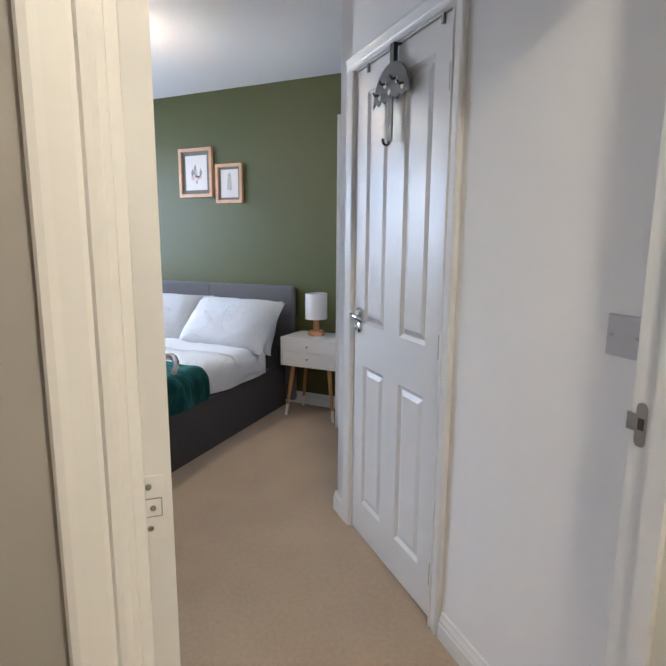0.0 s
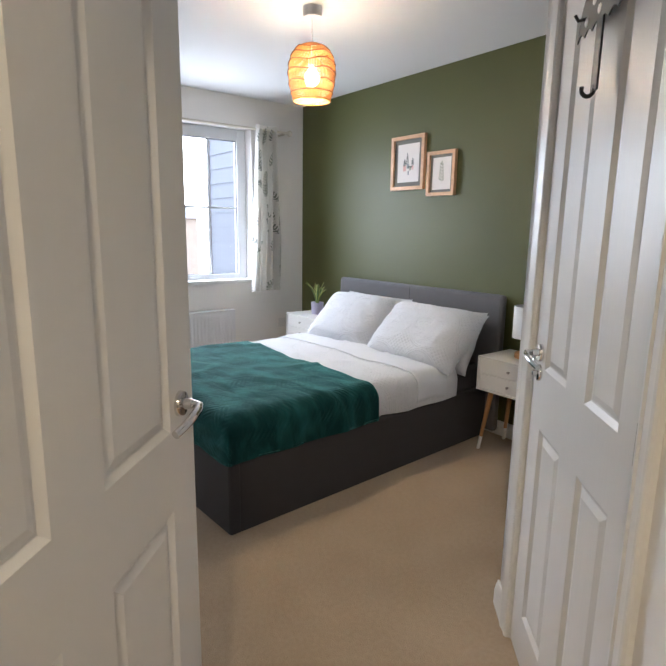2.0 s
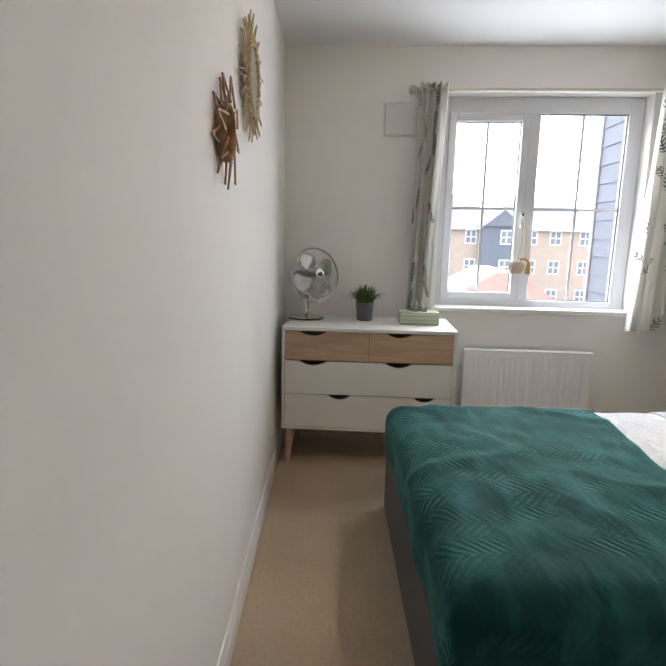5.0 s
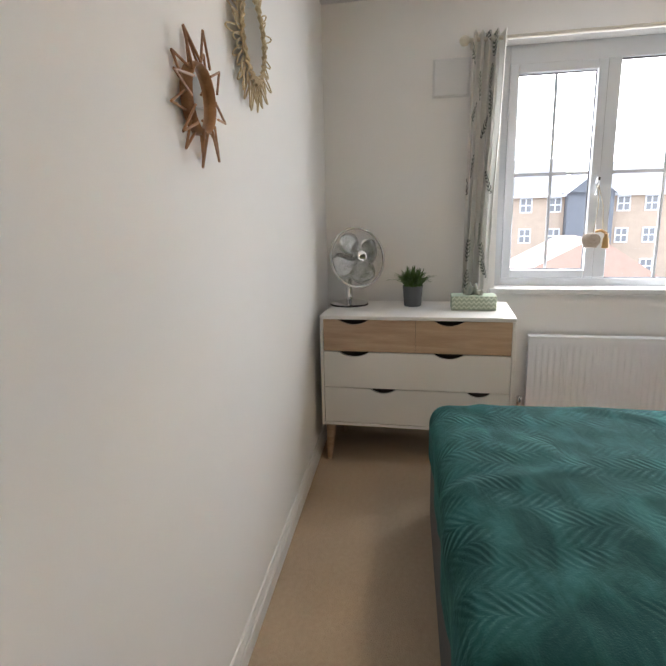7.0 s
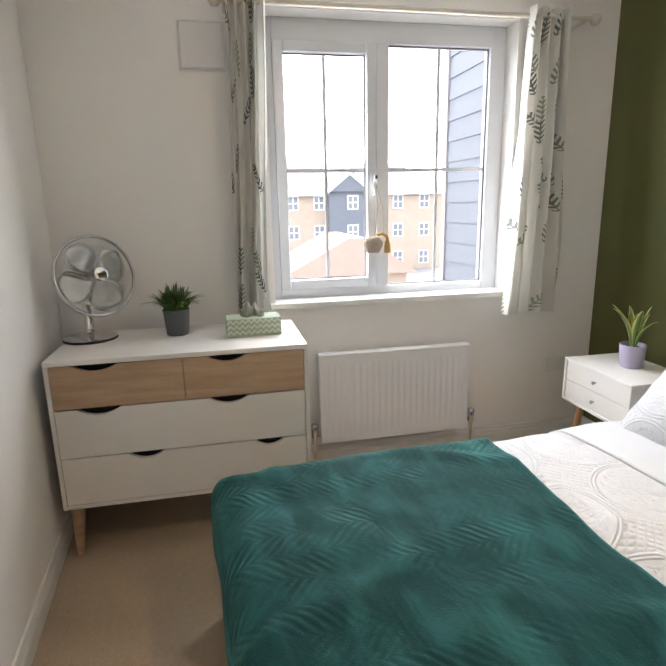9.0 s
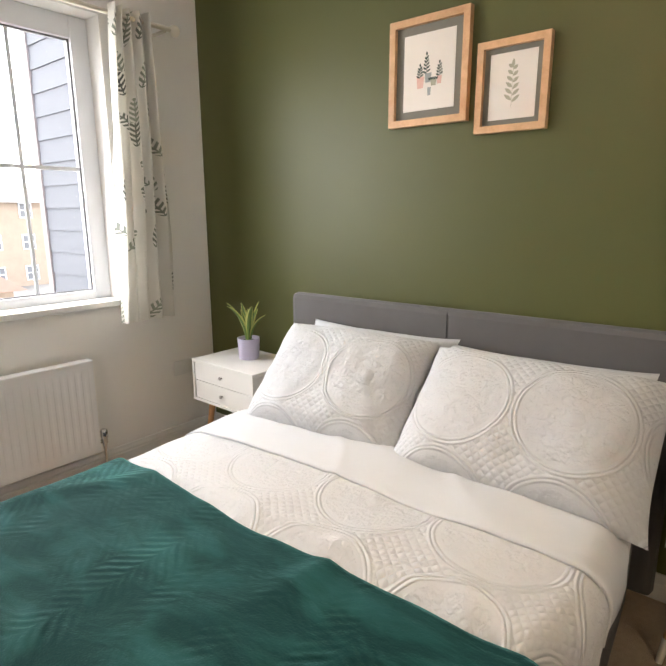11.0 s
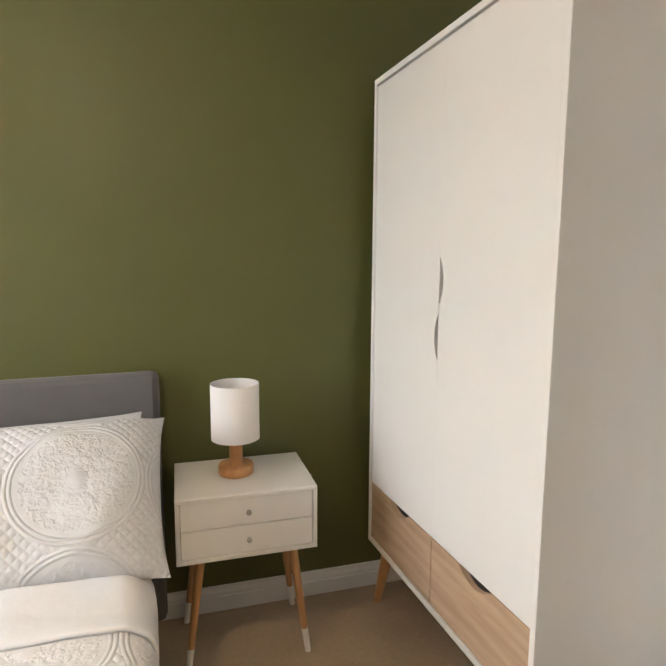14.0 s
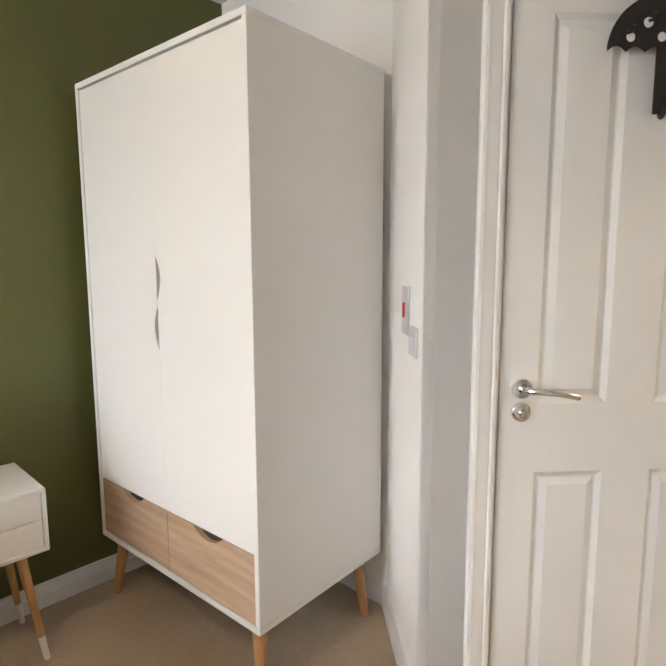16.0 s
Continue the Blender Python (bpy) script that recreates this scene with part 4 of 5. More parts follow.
def pillow(m, w, h, d, material, label, seed):
    def fn(u, v, top):
        a, b = 2 * u - 1, 2 * v - 1
        k = max(0.0, (1 - a ** 4)) ** 0.62 * max(0.0, (1 - b ** 4)) ** 0.62
        pinch = 1 - 0.05 * (1 - abs(b) ** 3) * abs(a) ** 6
        pinch_b = 1 - 0.06 * (1 - abs(a) ** 3) * abs(b) ** 6
        z = top * d / 2 * 1.18 * k + 0.012 * noise.noise((a * 2.2, b * 2.2, seed)) + 0.007 * noise.noise((a * 6, b * 6, seed + 4)) * k
        return (a * w / 2 * pinch, b * h / 2 * pinch_b, z)

    def uvs(u, v):
        return (u * w - w / 2 + 0.36, v * h - h / 2 + 0.51)

    bm = sheet(56, 40, lambda u, v: fn(u, v, 1), uvs)
    uvl = bm.loops.layers.uv["cloth"]
    nu, nv = 56, 40
    vs = [[bm.verts.new(fn(i / (nu - 1), j / (nv - 1), -1)) for j in range(nv)] for i in range(nu)]
    for i in range(nu - 1):
        for j in range(nv - 1):
            f = bm.faces.new((vs[i][j], vs[i][j + 1], vs[i + 1][j + 1], vs[i + 1][j]))
            for lo, (a, b) in zip(f.loops, ((i, j), (i, j + 1), (i + 1, j + 1), (i + 1, j))):
                lo[uvl].uv = uvs(a / (nu - 1), b / (nv - 1))
    bmesh.ops.remove_doubles(bm, verts=bm.verts[:], dist=0.0015)
    ob = part("pillow", bm, material, None, smooth=True)
    ob.matrix_world = BED @ m
    return tagged(ob, label, "pillow", "pillows on the bed")


pillow(pose(-0.97, 1.80, 0.662, 62, 0, 0), 0.68, 0.44, 0.15, M_COTTON, "plain white pillow standing behind a quilted one", 1.0)
pillow(pose(-0.335, 1.79, 0.645, 62, 0, 0), 0.70, 0.44, 0.15, M_COTTON, "plain white pillow leaning on the headboard", 2.0)
pillow(pose(-1.01, 1.655, 0.675, 44, 0, 3), 0.69, 0.50, 0.18, M_QUILT, "white quilted pillow leaning beside the potted plant", 3.0)
pillow(pose(-0.305, 1.635, 0.675, 42, 0, -2), 0.76, 0.49, 0.20, M_QUILT, "white quilted pillow leaning at the lamp side", 4.0)


# ---- nightstands ----
def tapered_leg(parent, x0, y0, z0, x1, y1, r0, r1, tip=0.0, material=None):
    top, low = Vector((x0, y0, z0)), Vector((x1, y1, 0.0))
    k = 1 - tip / z0 if tip else 1.0
    cut = top.lerp(low, k)
    rc = r0 + (r1 - r0) * k
    leg = part("leg", tube([top, cut], r0, 16, taper=rc / r0), material or M_LEG, parent, smooth=True)
    if tip:
        part("leg_tip", tube([cut, low], rc * 1.03, 16, taper=r1 / rc), M_LACQ_EDGE, leg, "white painted leg tip", smooth=True)


def nightstand(m, label):
    w, d, z0, z1 = 0.448, 0.325, 0.392, 0.605
    n = thing("nightstand", m, label, "nightstand", "nightstands beside the bed")
    part("top", box(0, 0, z1 - 0.014, w, d, z1), M_LACQ, n, bevel=0.003)
    part("bottom", box(0, 0, z0, w, d, z0 + 0.014), M_LACQ, n, bevel=0.002)
    for x in (0, w - 0.014):
        part("side", box(x, 0, z0 + 0.014, x + 0.014, d, z1 - 0.014), M_LACQ, n, bevel=0.002)
    part("back", box(0.014, d - 0.01, z0 + 0.014, w - 0.014, d, z1 - 0.014), M_LACQ, n)
    h = (z1 - z0 - 0.028) / 2
    for k in range(2):
        a = z0 + 0.014 + k * h
        dr = part("drawer_front", box(0.016, 0.006, a + 0.0015, w - 0.016, 0.022, a + h - 0.0015), M_LACQ, n, bevel=0.0012)
        kn = lathe([(0, 0), (0.004, 0), (0.004, 0.008), (0.0085, 0.012), (0.0085, 0.016), (0.006, 0.0185), (0, 0.019)], 16)
        bmesh.ops.transform(kn, matrix=Matrix.Translation((w / 2, 0.006, a + h / 2)) @ Matrix.Rotation(radians(90), 4, "X"), verts=kn.verts)
        part("knob", kn, M_STEEL, dr, "small steel knob", smooth=True)
    for x0, x1 in ((0.075, 0.025), (w - 0.075, w - 0.025)):
        tapered_leg(n, x0, 0.06, z0, x1, 0.03, 0.0165, 0.0095, 0.085)
        tapered_leg(n, x0, d - 0.06, z0, x1, d - 0.03, 0.0165, 0.0095, 0.085)
    return n


nightstand(pose(-1.853, 3.557, 0), "white two-drawer nightstand on wooden legs under the lamp")
nightstand(pose(-3.915, 3.465, 0), "white two-drawer nightstand on wooden legs under the plant")

lamp = thing("table_lamp", pose(-1.648, 3.735, 0.605), "small table lamp with white drum shade and beech base", "lamp")
part("base", lathe([(0, 0), (0.056, 0), (0.060, 0.004), (0.060, 0.030), (0.057, 0.034), (0, 0.034)], 36), M_LAMPWOOD, lamp, "round turned beech base", smooth=True)
part("stem", lathe([(0.0225, 0.034), (0.0225, 0.15), (0, 0.15)], 28), M_LAMPWOOD, lamp, smooth=True)
part("shade", lathe([(0.079, 0.125), (0.0815, 0.125), (0.0815, 0.315), (0.079, 0.315), (0.079, 0.125)], 48), M_SHADE, lamp, "white fabric drum shade", smooth=True)
part("shade_ring", tube([(0.079 * math.cos(2 * math.pi * k / 6), 0.079 * math.sin(2 * math.pi * k / 6), 0.29) if k % 2 else (0, 0, 0.29) for k in range(6)], 0.0015, 6), M_STEEL, lamp)

plant = thing("potted_plant", pose(-3.70, 3.655, 0.605), "snake plant in a lilac pot on the nightstand", "plant")
part("pot", lathe([(0, 0), (0.046, 0), (0.050, 0.006), (0.056, 0.105), (0.0525, 0.105), (0.050, 0.085), (0, 0.085)], 32), M_POTLILAC, plant, "lilac glazed pot", smooth=True)
part("soil", lathe([(0, 0.088), (0.03, 0.089), (0.0505, 0.086)], 20), M_SOIL, plant)
rng = random.Random(4)


def blade(bx, by, ang, lean, length, width, curl=0.4):
    """One arching leaf with a folded middle, as a strip."""
    bm = bmesh.new()
    rows = []
    nseg = 9
    for i in range(nseg + 1):
        s = i / nseg
        r = lean * length * (s ** 1.6)
        z = length * (s - curl * lean * s ** 3)
        w = width * (math.sin(math.pi * min(1, 0.18 + 0.82 * s)) ** 0.7) * (1 if s < 1 else 0.02)
        c, t = Vector((bx + r * math.cos(ang), by + r * math.sin(ang), z)), Vector((-math.sin(ang), math.cos(ang), 0))
        out = Vector((math.cos(ang), math.sin(ang), 0)) * width * 0.25
        rows.append([c - t * w / 2 + out, c, c + t * w / 2 + out])
    vs = [[bm.verts.new(p) for p in row] for row in rows]
    for a, b in zip(vs, vs[1:]):
        for k in range(2):
            bm.faces.new((a[k], a[k + 1], b[k + 1], b[k]))
    return bm


def sword_leaf(ang, lean, length, width):
    """A stiff arching leaf, hollow along the middle, with a pale margin on both sides."""
    bm = bmesh.new()
    rows = []
    for i in range(12):
        q = i / 11
        r = 0.014 + lean * length * q ** 1.7
        z = length * (q - 0.35 * lean * q ** 3)
        w = width * min(1.0, 0.45 + 1.6 * q) * (1 - q ** 3) ** 0.7 + 0.0006
        c, t = Vector((r * math.cos(ang), r * math.sin(ang), z)), Vector((-math.sin(ang), math.cos(ang), 0))
        up = Vector((-math.cos(ang) * 0.9, -math.sin(ang) * 0.9, 0.4)) * w * 0.28
        rows.append([bm.verts.new(c + t * w * k / 2 + up * abs(k)) for k in (-1, -0.58, 0, 0.58, 1)])
    for a_, b_ in zip(rows, rows[1:]):
        for k in range(4):
            f = bm.faces.new((a_[k], a_[k + 1], b_[k + 1], b_[k]))
            f.material_index = 1 if k in (0, 3) else 0
    return bm


for k in range(10):
    lf = part("leaf", sword_leaf(2.4 * k, rng.uniform(0.10, 0.55), rng.uniform(0.16, 0.26), rng.uniform(0.026, 0.036)), M_SNAKE, plant, smooth=True)
    lf.data.materials.append(M_SNAKE_EDGE)
    lf.location = (0, 0, 0.085)
    thick(lf, 0.002, 0)

# ---- dresser ----
DRX, DRY = -3.705, 1.178
DW, DD, DZ0, DZ1 = 0.978, 0.485, 0.22, 0.82
dresser = thing("chest_of_drawers", pose(DRX, DRY, 0), "white chest of drawers with one oak drawer row", "chest of drawers")
part("top", box(-DD, 0, DZ1 - 0.02, 0.0, DW, DZ1), M_LACQ, dresser, bevel=0.003)
part("bottom", box(-DD, 0.016, DZ0, -0.001, DW - 0.016, DZ0 + 0.016), M_LACQ, dresser, bevel=0.002)
for y in (0, DW - 0.016):
    part("side", box(-DD, y, DZ0, 0.0, y + 0.016, DZ1 - 0.02), M_LACQ, dresser, bevel=0.002)
part("back", box(-DD, 0.016, DZ0 + 0.016, -DD + 0.008, DW - 0.016, DZ1 - 0.02), M_LACQ, dresser)
# Solid near-black block, the shade behind the finger cuts.
part("inner_shade_block", box(-DD + 0.01, 0.018, DZ0 + 0.018, -0.06, DW - 0.018, DZ1 - 0.022), M_DARK, dresser)


def notched(y0, y1, z0, z1, notches, x0, x1, depth=0.026):
    """A drawer front with shallow arched finger cuts in its top edge, swept along x."""
    pts = [(y0, z0), (y1, z0), (y1, z1)]
    for a, b in sorted(notches, reverse=True):
        for k in range(15):
            s = k / 14
            y = b + (a - b) * s
            pts.append((y, z1 - depth * math.sin(math.pi * s) ** 0.8 if 0 < k < 14 else z1))
    pts.append((y0, z1))
    return prism(pts, "x", x0, x1)


yi0, yi1, ym = 0.018, DW - 0.018, 0.493
for y0, y1, z0, z1, nt, m in ((yi0, ym - 0.001, 0.632, 0.798, [(0.095, 0.255)], M_OAK), (ym + 0.001, yi1, 0.632, 0.798, [(0.585, 0.735)], M_OAK), (yi0, yi1, 0.434, 0.627, [(0.095, 0.255), (0.585, 0.735)], M_LACQ), (yi0, yi1, 0.239, 0.430, [(0.262, 0.395), (0.752, 0.872)], M_LACQ)):
    part("drawer_front", notched(y0, y1, z0, z1, nt, -0.022, -0.003), m, dresser, "pale oak drawer front" if m is M_OAK else "")
for x, y, dx, dy in ((-0.055, 0.040, 0.012, -0.012), (-0.055, DW - 0.040, 0.012, 0.012), (-DD + 0.06, 0.055, -0.012, -0.012), (-DD + 0.06, DW - 0.055, -0.012, 0.012)):
    tapered_leg(dresser, x, y, DZ0, x + dx, y + dy, 0.030, 0.013, 0.0, M_OAK)

# fan
fan = thing("desk_fan", pose(-4.055, 1.275, 0.82), "chrome desk fan with wire cage on the chest", "fan")
part("base", lathe([(0, 0.005), (0.106, 0.005), (0.108, 0.009), (0.102, 0.013), (0.06, 0.022), (0.022, 0.032), (0.016, 0.05), (0, 0.05)], 40), M_CHROME, fan, "round chrome foot", smooth=True)
part("foot_ring", lathe([(0, 0), (0.110, 0), (0.110, 0.005), (0, 0.005)], 40), M_BLACK, fan, "dark rubber foot ring")
part("neck", tube([(0, 0, 0.045), (0, 0, 0.09), (-0.02, -0.005, 0.14)], 0.019, 16), M_CHROME, fan, smooth=True)
HEAD = Matrix.Translation((0.035, 0.055, 0.270)) @ Matrix.Rotation(radians(37), 4, "Z") @ Matrix.Rotation(radians(78), 4, "Y")
motor = lathe([(0, -0.13), (0.03, -0.128), (0.044, -0.11), (0.046, -0.06), (0.03, -0.045), (0, -0.045)], 24)
bmesh.ops.transform(motor, matrix=HEAD, verts=motor.verts)
part("housing", motor, M_CHROME, fan, "chrome motor housing", smooth=True)
cage = bmesh.new()
RC = 0.165
for ring_r, ring_z in ((RC, 0.0), (RC * 0.99, 0.008)):
    tube([(ring_r * math.cos(2 * math.pi * k / 48), ring_r * math.sin(2 * math.pi * k / 48), ring_z) for k in range(48)], 0.0056, 8, cage, closed=True)
wires = bmesh.new()
for side in (1, -1):
    for rr, zz in ((0.12, 0.030), (0.07, 0.044), (0.032, 0.05)):
        tube([(rr * math.cos(2 * math.pi * k / 36), rr * math.sin(2 * math.pi * k / 36), side * zz) for k in range(36)], 0.0007, 4, wires, closed=True)
    for k in range(120):
        a = 2 * math.pi * k / 120
        p = []
        for i in range(6):
            s = i / 5
            r = 0.028 + (RC - 0.028) * s
            aa = a + 0.25 * s * side
            p.append((r * math.cos(aa), r * math.sin(aa), side * 0.052 * (1 - s ** 2.2)))
        tube(p, 0.0006, 4, wires)
for bm_, nm, lb in ((cage, "cage_rim", "chrome cage rim"), (wires, "wire_guard", "guard of thin chrome wire")):
    bmesh.ops.transform(bm_, matrix=HEAD, verts=bm_.verts)
    part(nm, bm_, M_WIRE, fan, lb, smooth=True)
hub = lathe([(0, -0.045), (0.02, -0.045), (0.022, -0.01), (0.016, 0.012), (0, 0.016)], 20)
bmesh.ops.transform(hub, matrix=HEAD, verts=hub.verts)
part("hub", hub, M_CHROME, fan, smooth=True)
badge = lathe([(0, 0.052), (0.028, 0.052), (0.028, 0.058), (0.022, 0.061), (0, 0.062)], 28)
bmesh.ops.transform(badge, matrix=HEAD, verts=badge.verts)
bd = part("badge", badge, M_CHROME, fan, "round badge with a dark bar", smooth=True)
bar = box(-0.005, -0.017, 0.0615, 0.005, 0.017, 0.0628)
bmesh.ops.transform(bar, matrix=HEAD, verts=bar.verts)
part("badge_bar", bar, M_BLACK, bd)
for k in range(4):
    def bl(u, v, k=k):
        r = 0.02 + 0.128 * u
        wdt = 0.55 + 1.10 * math.sin(math.pi * min(1, u * 0.9 + 0.1)) ** 0.8
        a = k * math.pi / 2 + 0.4 + (v - 0.5) * wdt
        return (r * math.cos(a), r * math.sin(a), -0.016 + 0.034 * (v - 0.5))
    bb = sheet(12, 7, bl)
    bmesh.ops.transform(bb, matrix=HEAD, verts=bb.verts)
    o = part("blade", bb, M_WIRE, fan, "bright metal fan blade", smooth=True)
    thick(o, 0.0015, 0)

# small grass plant
gp = thing("potted_plant", pose(-4.035, 1.637, 0.82), "bushy green artificial plant in a dark grey pot", "plant")
part("pot", lathe([(0, 0), (0.043, 0), (0.047, 0.004), (0.056, 0.108), (0.058, 0.112), (0.053, 0.112), (0.050, 0.09), (0, 0.09)], 32), M_POTGREY, gp, "dark grey tapered pot", smooth=True)
bush = bmesh.new()
rng = random.Random(9)
for k in range(230):
    a, lean = rng.uniform(0, 2 * math.pi), rng.uniform(0.05, 1.0) ** 0.8
    L = rng.uniform(0.085, 0.155) * (1.0 - 0.2 * lean)
    r0 = rng.uniform(0, 0.04)
    one = blade(r0 * math.cos(a), r0 * math.sin(a), a + rng.uniform(-0.4, 0.4), lean, L, rng.uniform(0.010, 0.017), 0.55)
    one.verts.ensure_lookup_table()
    idx = {v: bush.verts.new(v.co + Vector((0, 0, 0.09))) for v in one.verts}
    for f in one.faces:
        bush.faces.new([idx[v] for v in f.verts])
    one.free()
part("foliage", bush, M_GRASS, gp, "dense narrow green leaves")

# tissue box
tbx = thing("tissue_box", pose(-3.965, 1.96, 0.82, 0, 0, 2), "sage green patterned tissue box on the chest", "tissue box")
carton = part("carton", box(-0.06, -0.115, 0, 0.06, 0.115, 0.075), M_BOX, tbx, bevel=0.003)
zz = bmesh.new()
for row in range(3):
    z = 0.006 + row * 0.023
    for k in range(9):
        y = -0.1125 + k * 0.025
        prism([(y, z), (y + 0.0125, z + 0.014), (y + 0.025, z), (y + 0.025, z + 0.008), (y + 0.0125, z + 0.022), (y, z + 0.008)], "x", 0.0602, 0.0608, zz)
part("zigzag_print", zz, M_BOXLINE, carton, "pale zigzag print")
tis = sheet(22, 14, lambda u, v: (0.03 * (v - 0.5) + 0.016 * math.sin(u * 11 + v * 5), -0.052 + 0.10 * u, 0.075 + (0.055 * math.sin(math.pi * (0.15 + 0.8 * u)) + 0.014 * math.sin(u * 19 + 2)) * math.sin(math.pi * min(1, max(0, v))) ))
ti = part("tissue", tis, M_TISSUE, tbx, "crumpled tissue pulled from the slot", smooth=True)
thick(ti, 0.001, 0)


# ---- wardrobe ----
WD = Matrix.Translation((-1.072, 2.883, 0)) @ Matrix.Rotation(radians(3.9), 4, "Z")
ww, wdp, z0, z1 = 0.928, 0.60, 0.25, 1.957
wardrobe = thing("wardrobe", WD, "white two-door wardrobe with oak drawers on wooden legs", "wardrobe")
part("top", box(0, 0, z1 - 0.02, wdp, ww, z1), M_LACQ, wardrobe, bevel=0.002)
part("bottom", box(0, 0, z0, wdp, ww, z0 + 0.02), M_LACQ, wardrobe, bevel=0.002)
for y in (0, ww - 0.018):
    part("side", box(0, y, z0 + 0.02, wdp, y + 0.018, z1 - 0.02), M_LACQ, wardrobe, bevel=0.002)
part("back", box(wdp - 0.01, 0.018, z0 + 0.02, wdp - 0.002, ww - 0.018, z1 - 0.02), M_LACQ, wardrobe)
part("inner_board", box(0.05, 0.02, z0 + 0.02, 0.06, ww - 0.02, z1 - 0.022), M_STEEL, wardrobe)
zd, ymid = 0.492, ww / 2
# Near-black slab behind the drawer fronts paints the shade in their cuts.
part("drawer_shade_slab", box(0.026, 0.02, z0 + 0.022, 0.048, ww - 0.02, zd + 0.004), M_DARK, wardrobe)


def ward_door(y0, y1, cut_y, ca, cb, sign):
    pts = [(y0, zd), (y1, zd), (y1, z1 - 0.026), (y0, z1 - 0.026)]
    arc = [(cut_y - sign * 0.021 * math.sin(math.pi * k / 16), ca + (cb - ca) * k / 16) for k in range(17)]
    if sign > 0:
        pts = [pts[0], pts[1], *arc, pts[2], pts[3]]
    else:
        pts = [pts[0], pts[1], pts[2], pts[3], *arc[::-1]]
    part("door", prism(pts, "x", 0.005, 0.023), M_LACQ, wardrobe, "white flush door with a curved finger cut")


ward_door(0.021, ymid - 0.0003, ymid - 0.0003, 1.205, 1.345, 1)
ward_door(ymid + 0.0003, ww - 0.021, ymid + 0.0003, 1.040, 1.180, -1)
for y0, y1 in ((0.021, ymid - 0.002), (ymid + 0.002, ww - 0.021)):
    c = (y0 + y1) / 2
    part("drawer_front", notched(y0, y1, z0 + 0.022, zd - 0.003, [(c - 0.075, c + 0.075)], 0.005, 0.023, 0.032), M_OAK, wardrobe, "pale oak drawer front")
for x, y, dx, dy in ((0.06, 0.07, -0.03, -0.04), (0.06, ww - 0.07, -0.03, 0.04), (wdp - 0.06, 0.07, 0.02, -0.03), (wdp - 0.06, ww - 0.07, 0.02, 0.03)):
    tapered_leg(wardrobe, x, y, z0, x + dx, y + dy, 0.025, 0.014, 0.0, M_LEG)


# ---- pictures ----
def picture(x0, x1, z0, z1, fw, label, draw):
    p = thing("framed_picture", pose(x0, 3.90, z0), label, "picture", "pictures over the bed")
    w, h, d = x1 - x0, z1 - z0, 0.030
    for nm, poly in (("frame_bar", [(0, 0), (w, 0), (w - fw, fw), (fw, fw)]), ("frame_bar", [(w, 0), (w, h), (w - fw, h - fw), (w - fw, fw)]), ("frame_bar", [(w, h), (0, h), (fw, h - fw), (w - fw, h - fw)]), ("frame_bar", [(0, h), (0, 0), (fw, fw), (fw, h - fw)])):
        part(nm, prism(poly, "y", -d, -0.002), M_FRAME, p)
    part("mount", box(fw - 0.002, -0.012, fw - 0.002, w - fw + 0.002, -0.006, h - fw + 0.002), M_MATBOARD, p, "grey mount board")
    bw = w * 0.175
    paper = part("print", box(bw, -0.0135, bw * 0.95, w - bw, -0.0122, h - bw * 0.95), M_PAPER, p, "white botanical print")
    draw(paper, w, h)
    return p


def flat_leaf(bm, x, z, ang, L, wd, y):
    pts = []
    for k in range(9):
        s = k / 8
        pts.append((s, wd / 2 * math.sin(math.pi * s) ** 0.8 if 0 < k < 8 else 0))
    for k in range(7, 0, -1):
        s = k / 8
        pts.append((s, -wd / 2 * math.sin(math.pi * s) ** 0.8))
    c, sn = math.cos(ang), math.sin(ang)
    vs = [bm.verts.new((x + L * a * c - b * sn, y, z + L * a * sn + b * c)) for a, b in pts]
    f = bm.faces.new(vs)
    f.normal_update()
    if f.normal.y > 0:
        f.normal_flip()


def draw_pots(paper, w, h):
    y = -0.0139
    leaves = bmesh.new()
    cx, cz = w * 0.5, h * 0.43
    for x, z, rows, L, gap in ((cx - 0.038, cz + 0.010, 4, 0.019, 0.009), (cx - 0.010, cz + 0.024, 5, 0.020, 0.012), (cx + 0.047, cz + 0.008, 4, 0.018, 0.010)):
        for k in range(rows):
            for side in (1, -1):
                flat_leaf(leaves, x, z + gap * k + 0.002 * side, radians(90 - side * (62 - 7 * k)), L * (1 - 0.08 * k), L * 0.36, y)
        flat_leaf(leaves, x, z + gap * rows, radians(90), L * 0.8, L * 0.4, y)
        prism([(x - 0.0008, z - 0.004), (x + 0.0008, z - 0.004), (x + 0.0006, z + gap * rows), (x - 0.0006, z + gap * rows)], "y", y, y + 0.0002, leaves)
    for k in range(5):
        flat_leaf(leaves, cx + 0.008 + 0.006 * k, cz - 0.006, radians(130 - 20 * k), 0.013, 0.008, y)
    for x, z, a, b, t in ((cx - 0.036, cz - 0.030, 0.034, 0.042, M_PINK), (cx - 0.002, cz - 0.012, 0.030, 0.034, M_INK2), (cx + 0.047, cz - 0.022, 0.022, 0.028, M_PINK), (cx + 0.022, cz - 0.026, 0.026, 0.022, M_SAGE), (cx + 0.004, cz - 0.060, 0.016, 0.030, M_INK2)):
        one = bmesh.new()
        prism([(x - a * 0.38, z), (x + a * 0.38, z), (x + a * 0.5, z + b), (x - a * 0.5, z + b)], "y", y + 0.0001, y + 0.0003, one)
        part("printed_pot", one, t, paper, "pale printed pot")
    part("printed_foliage", leaves, M_INK, paper, "dark green printed foliage")


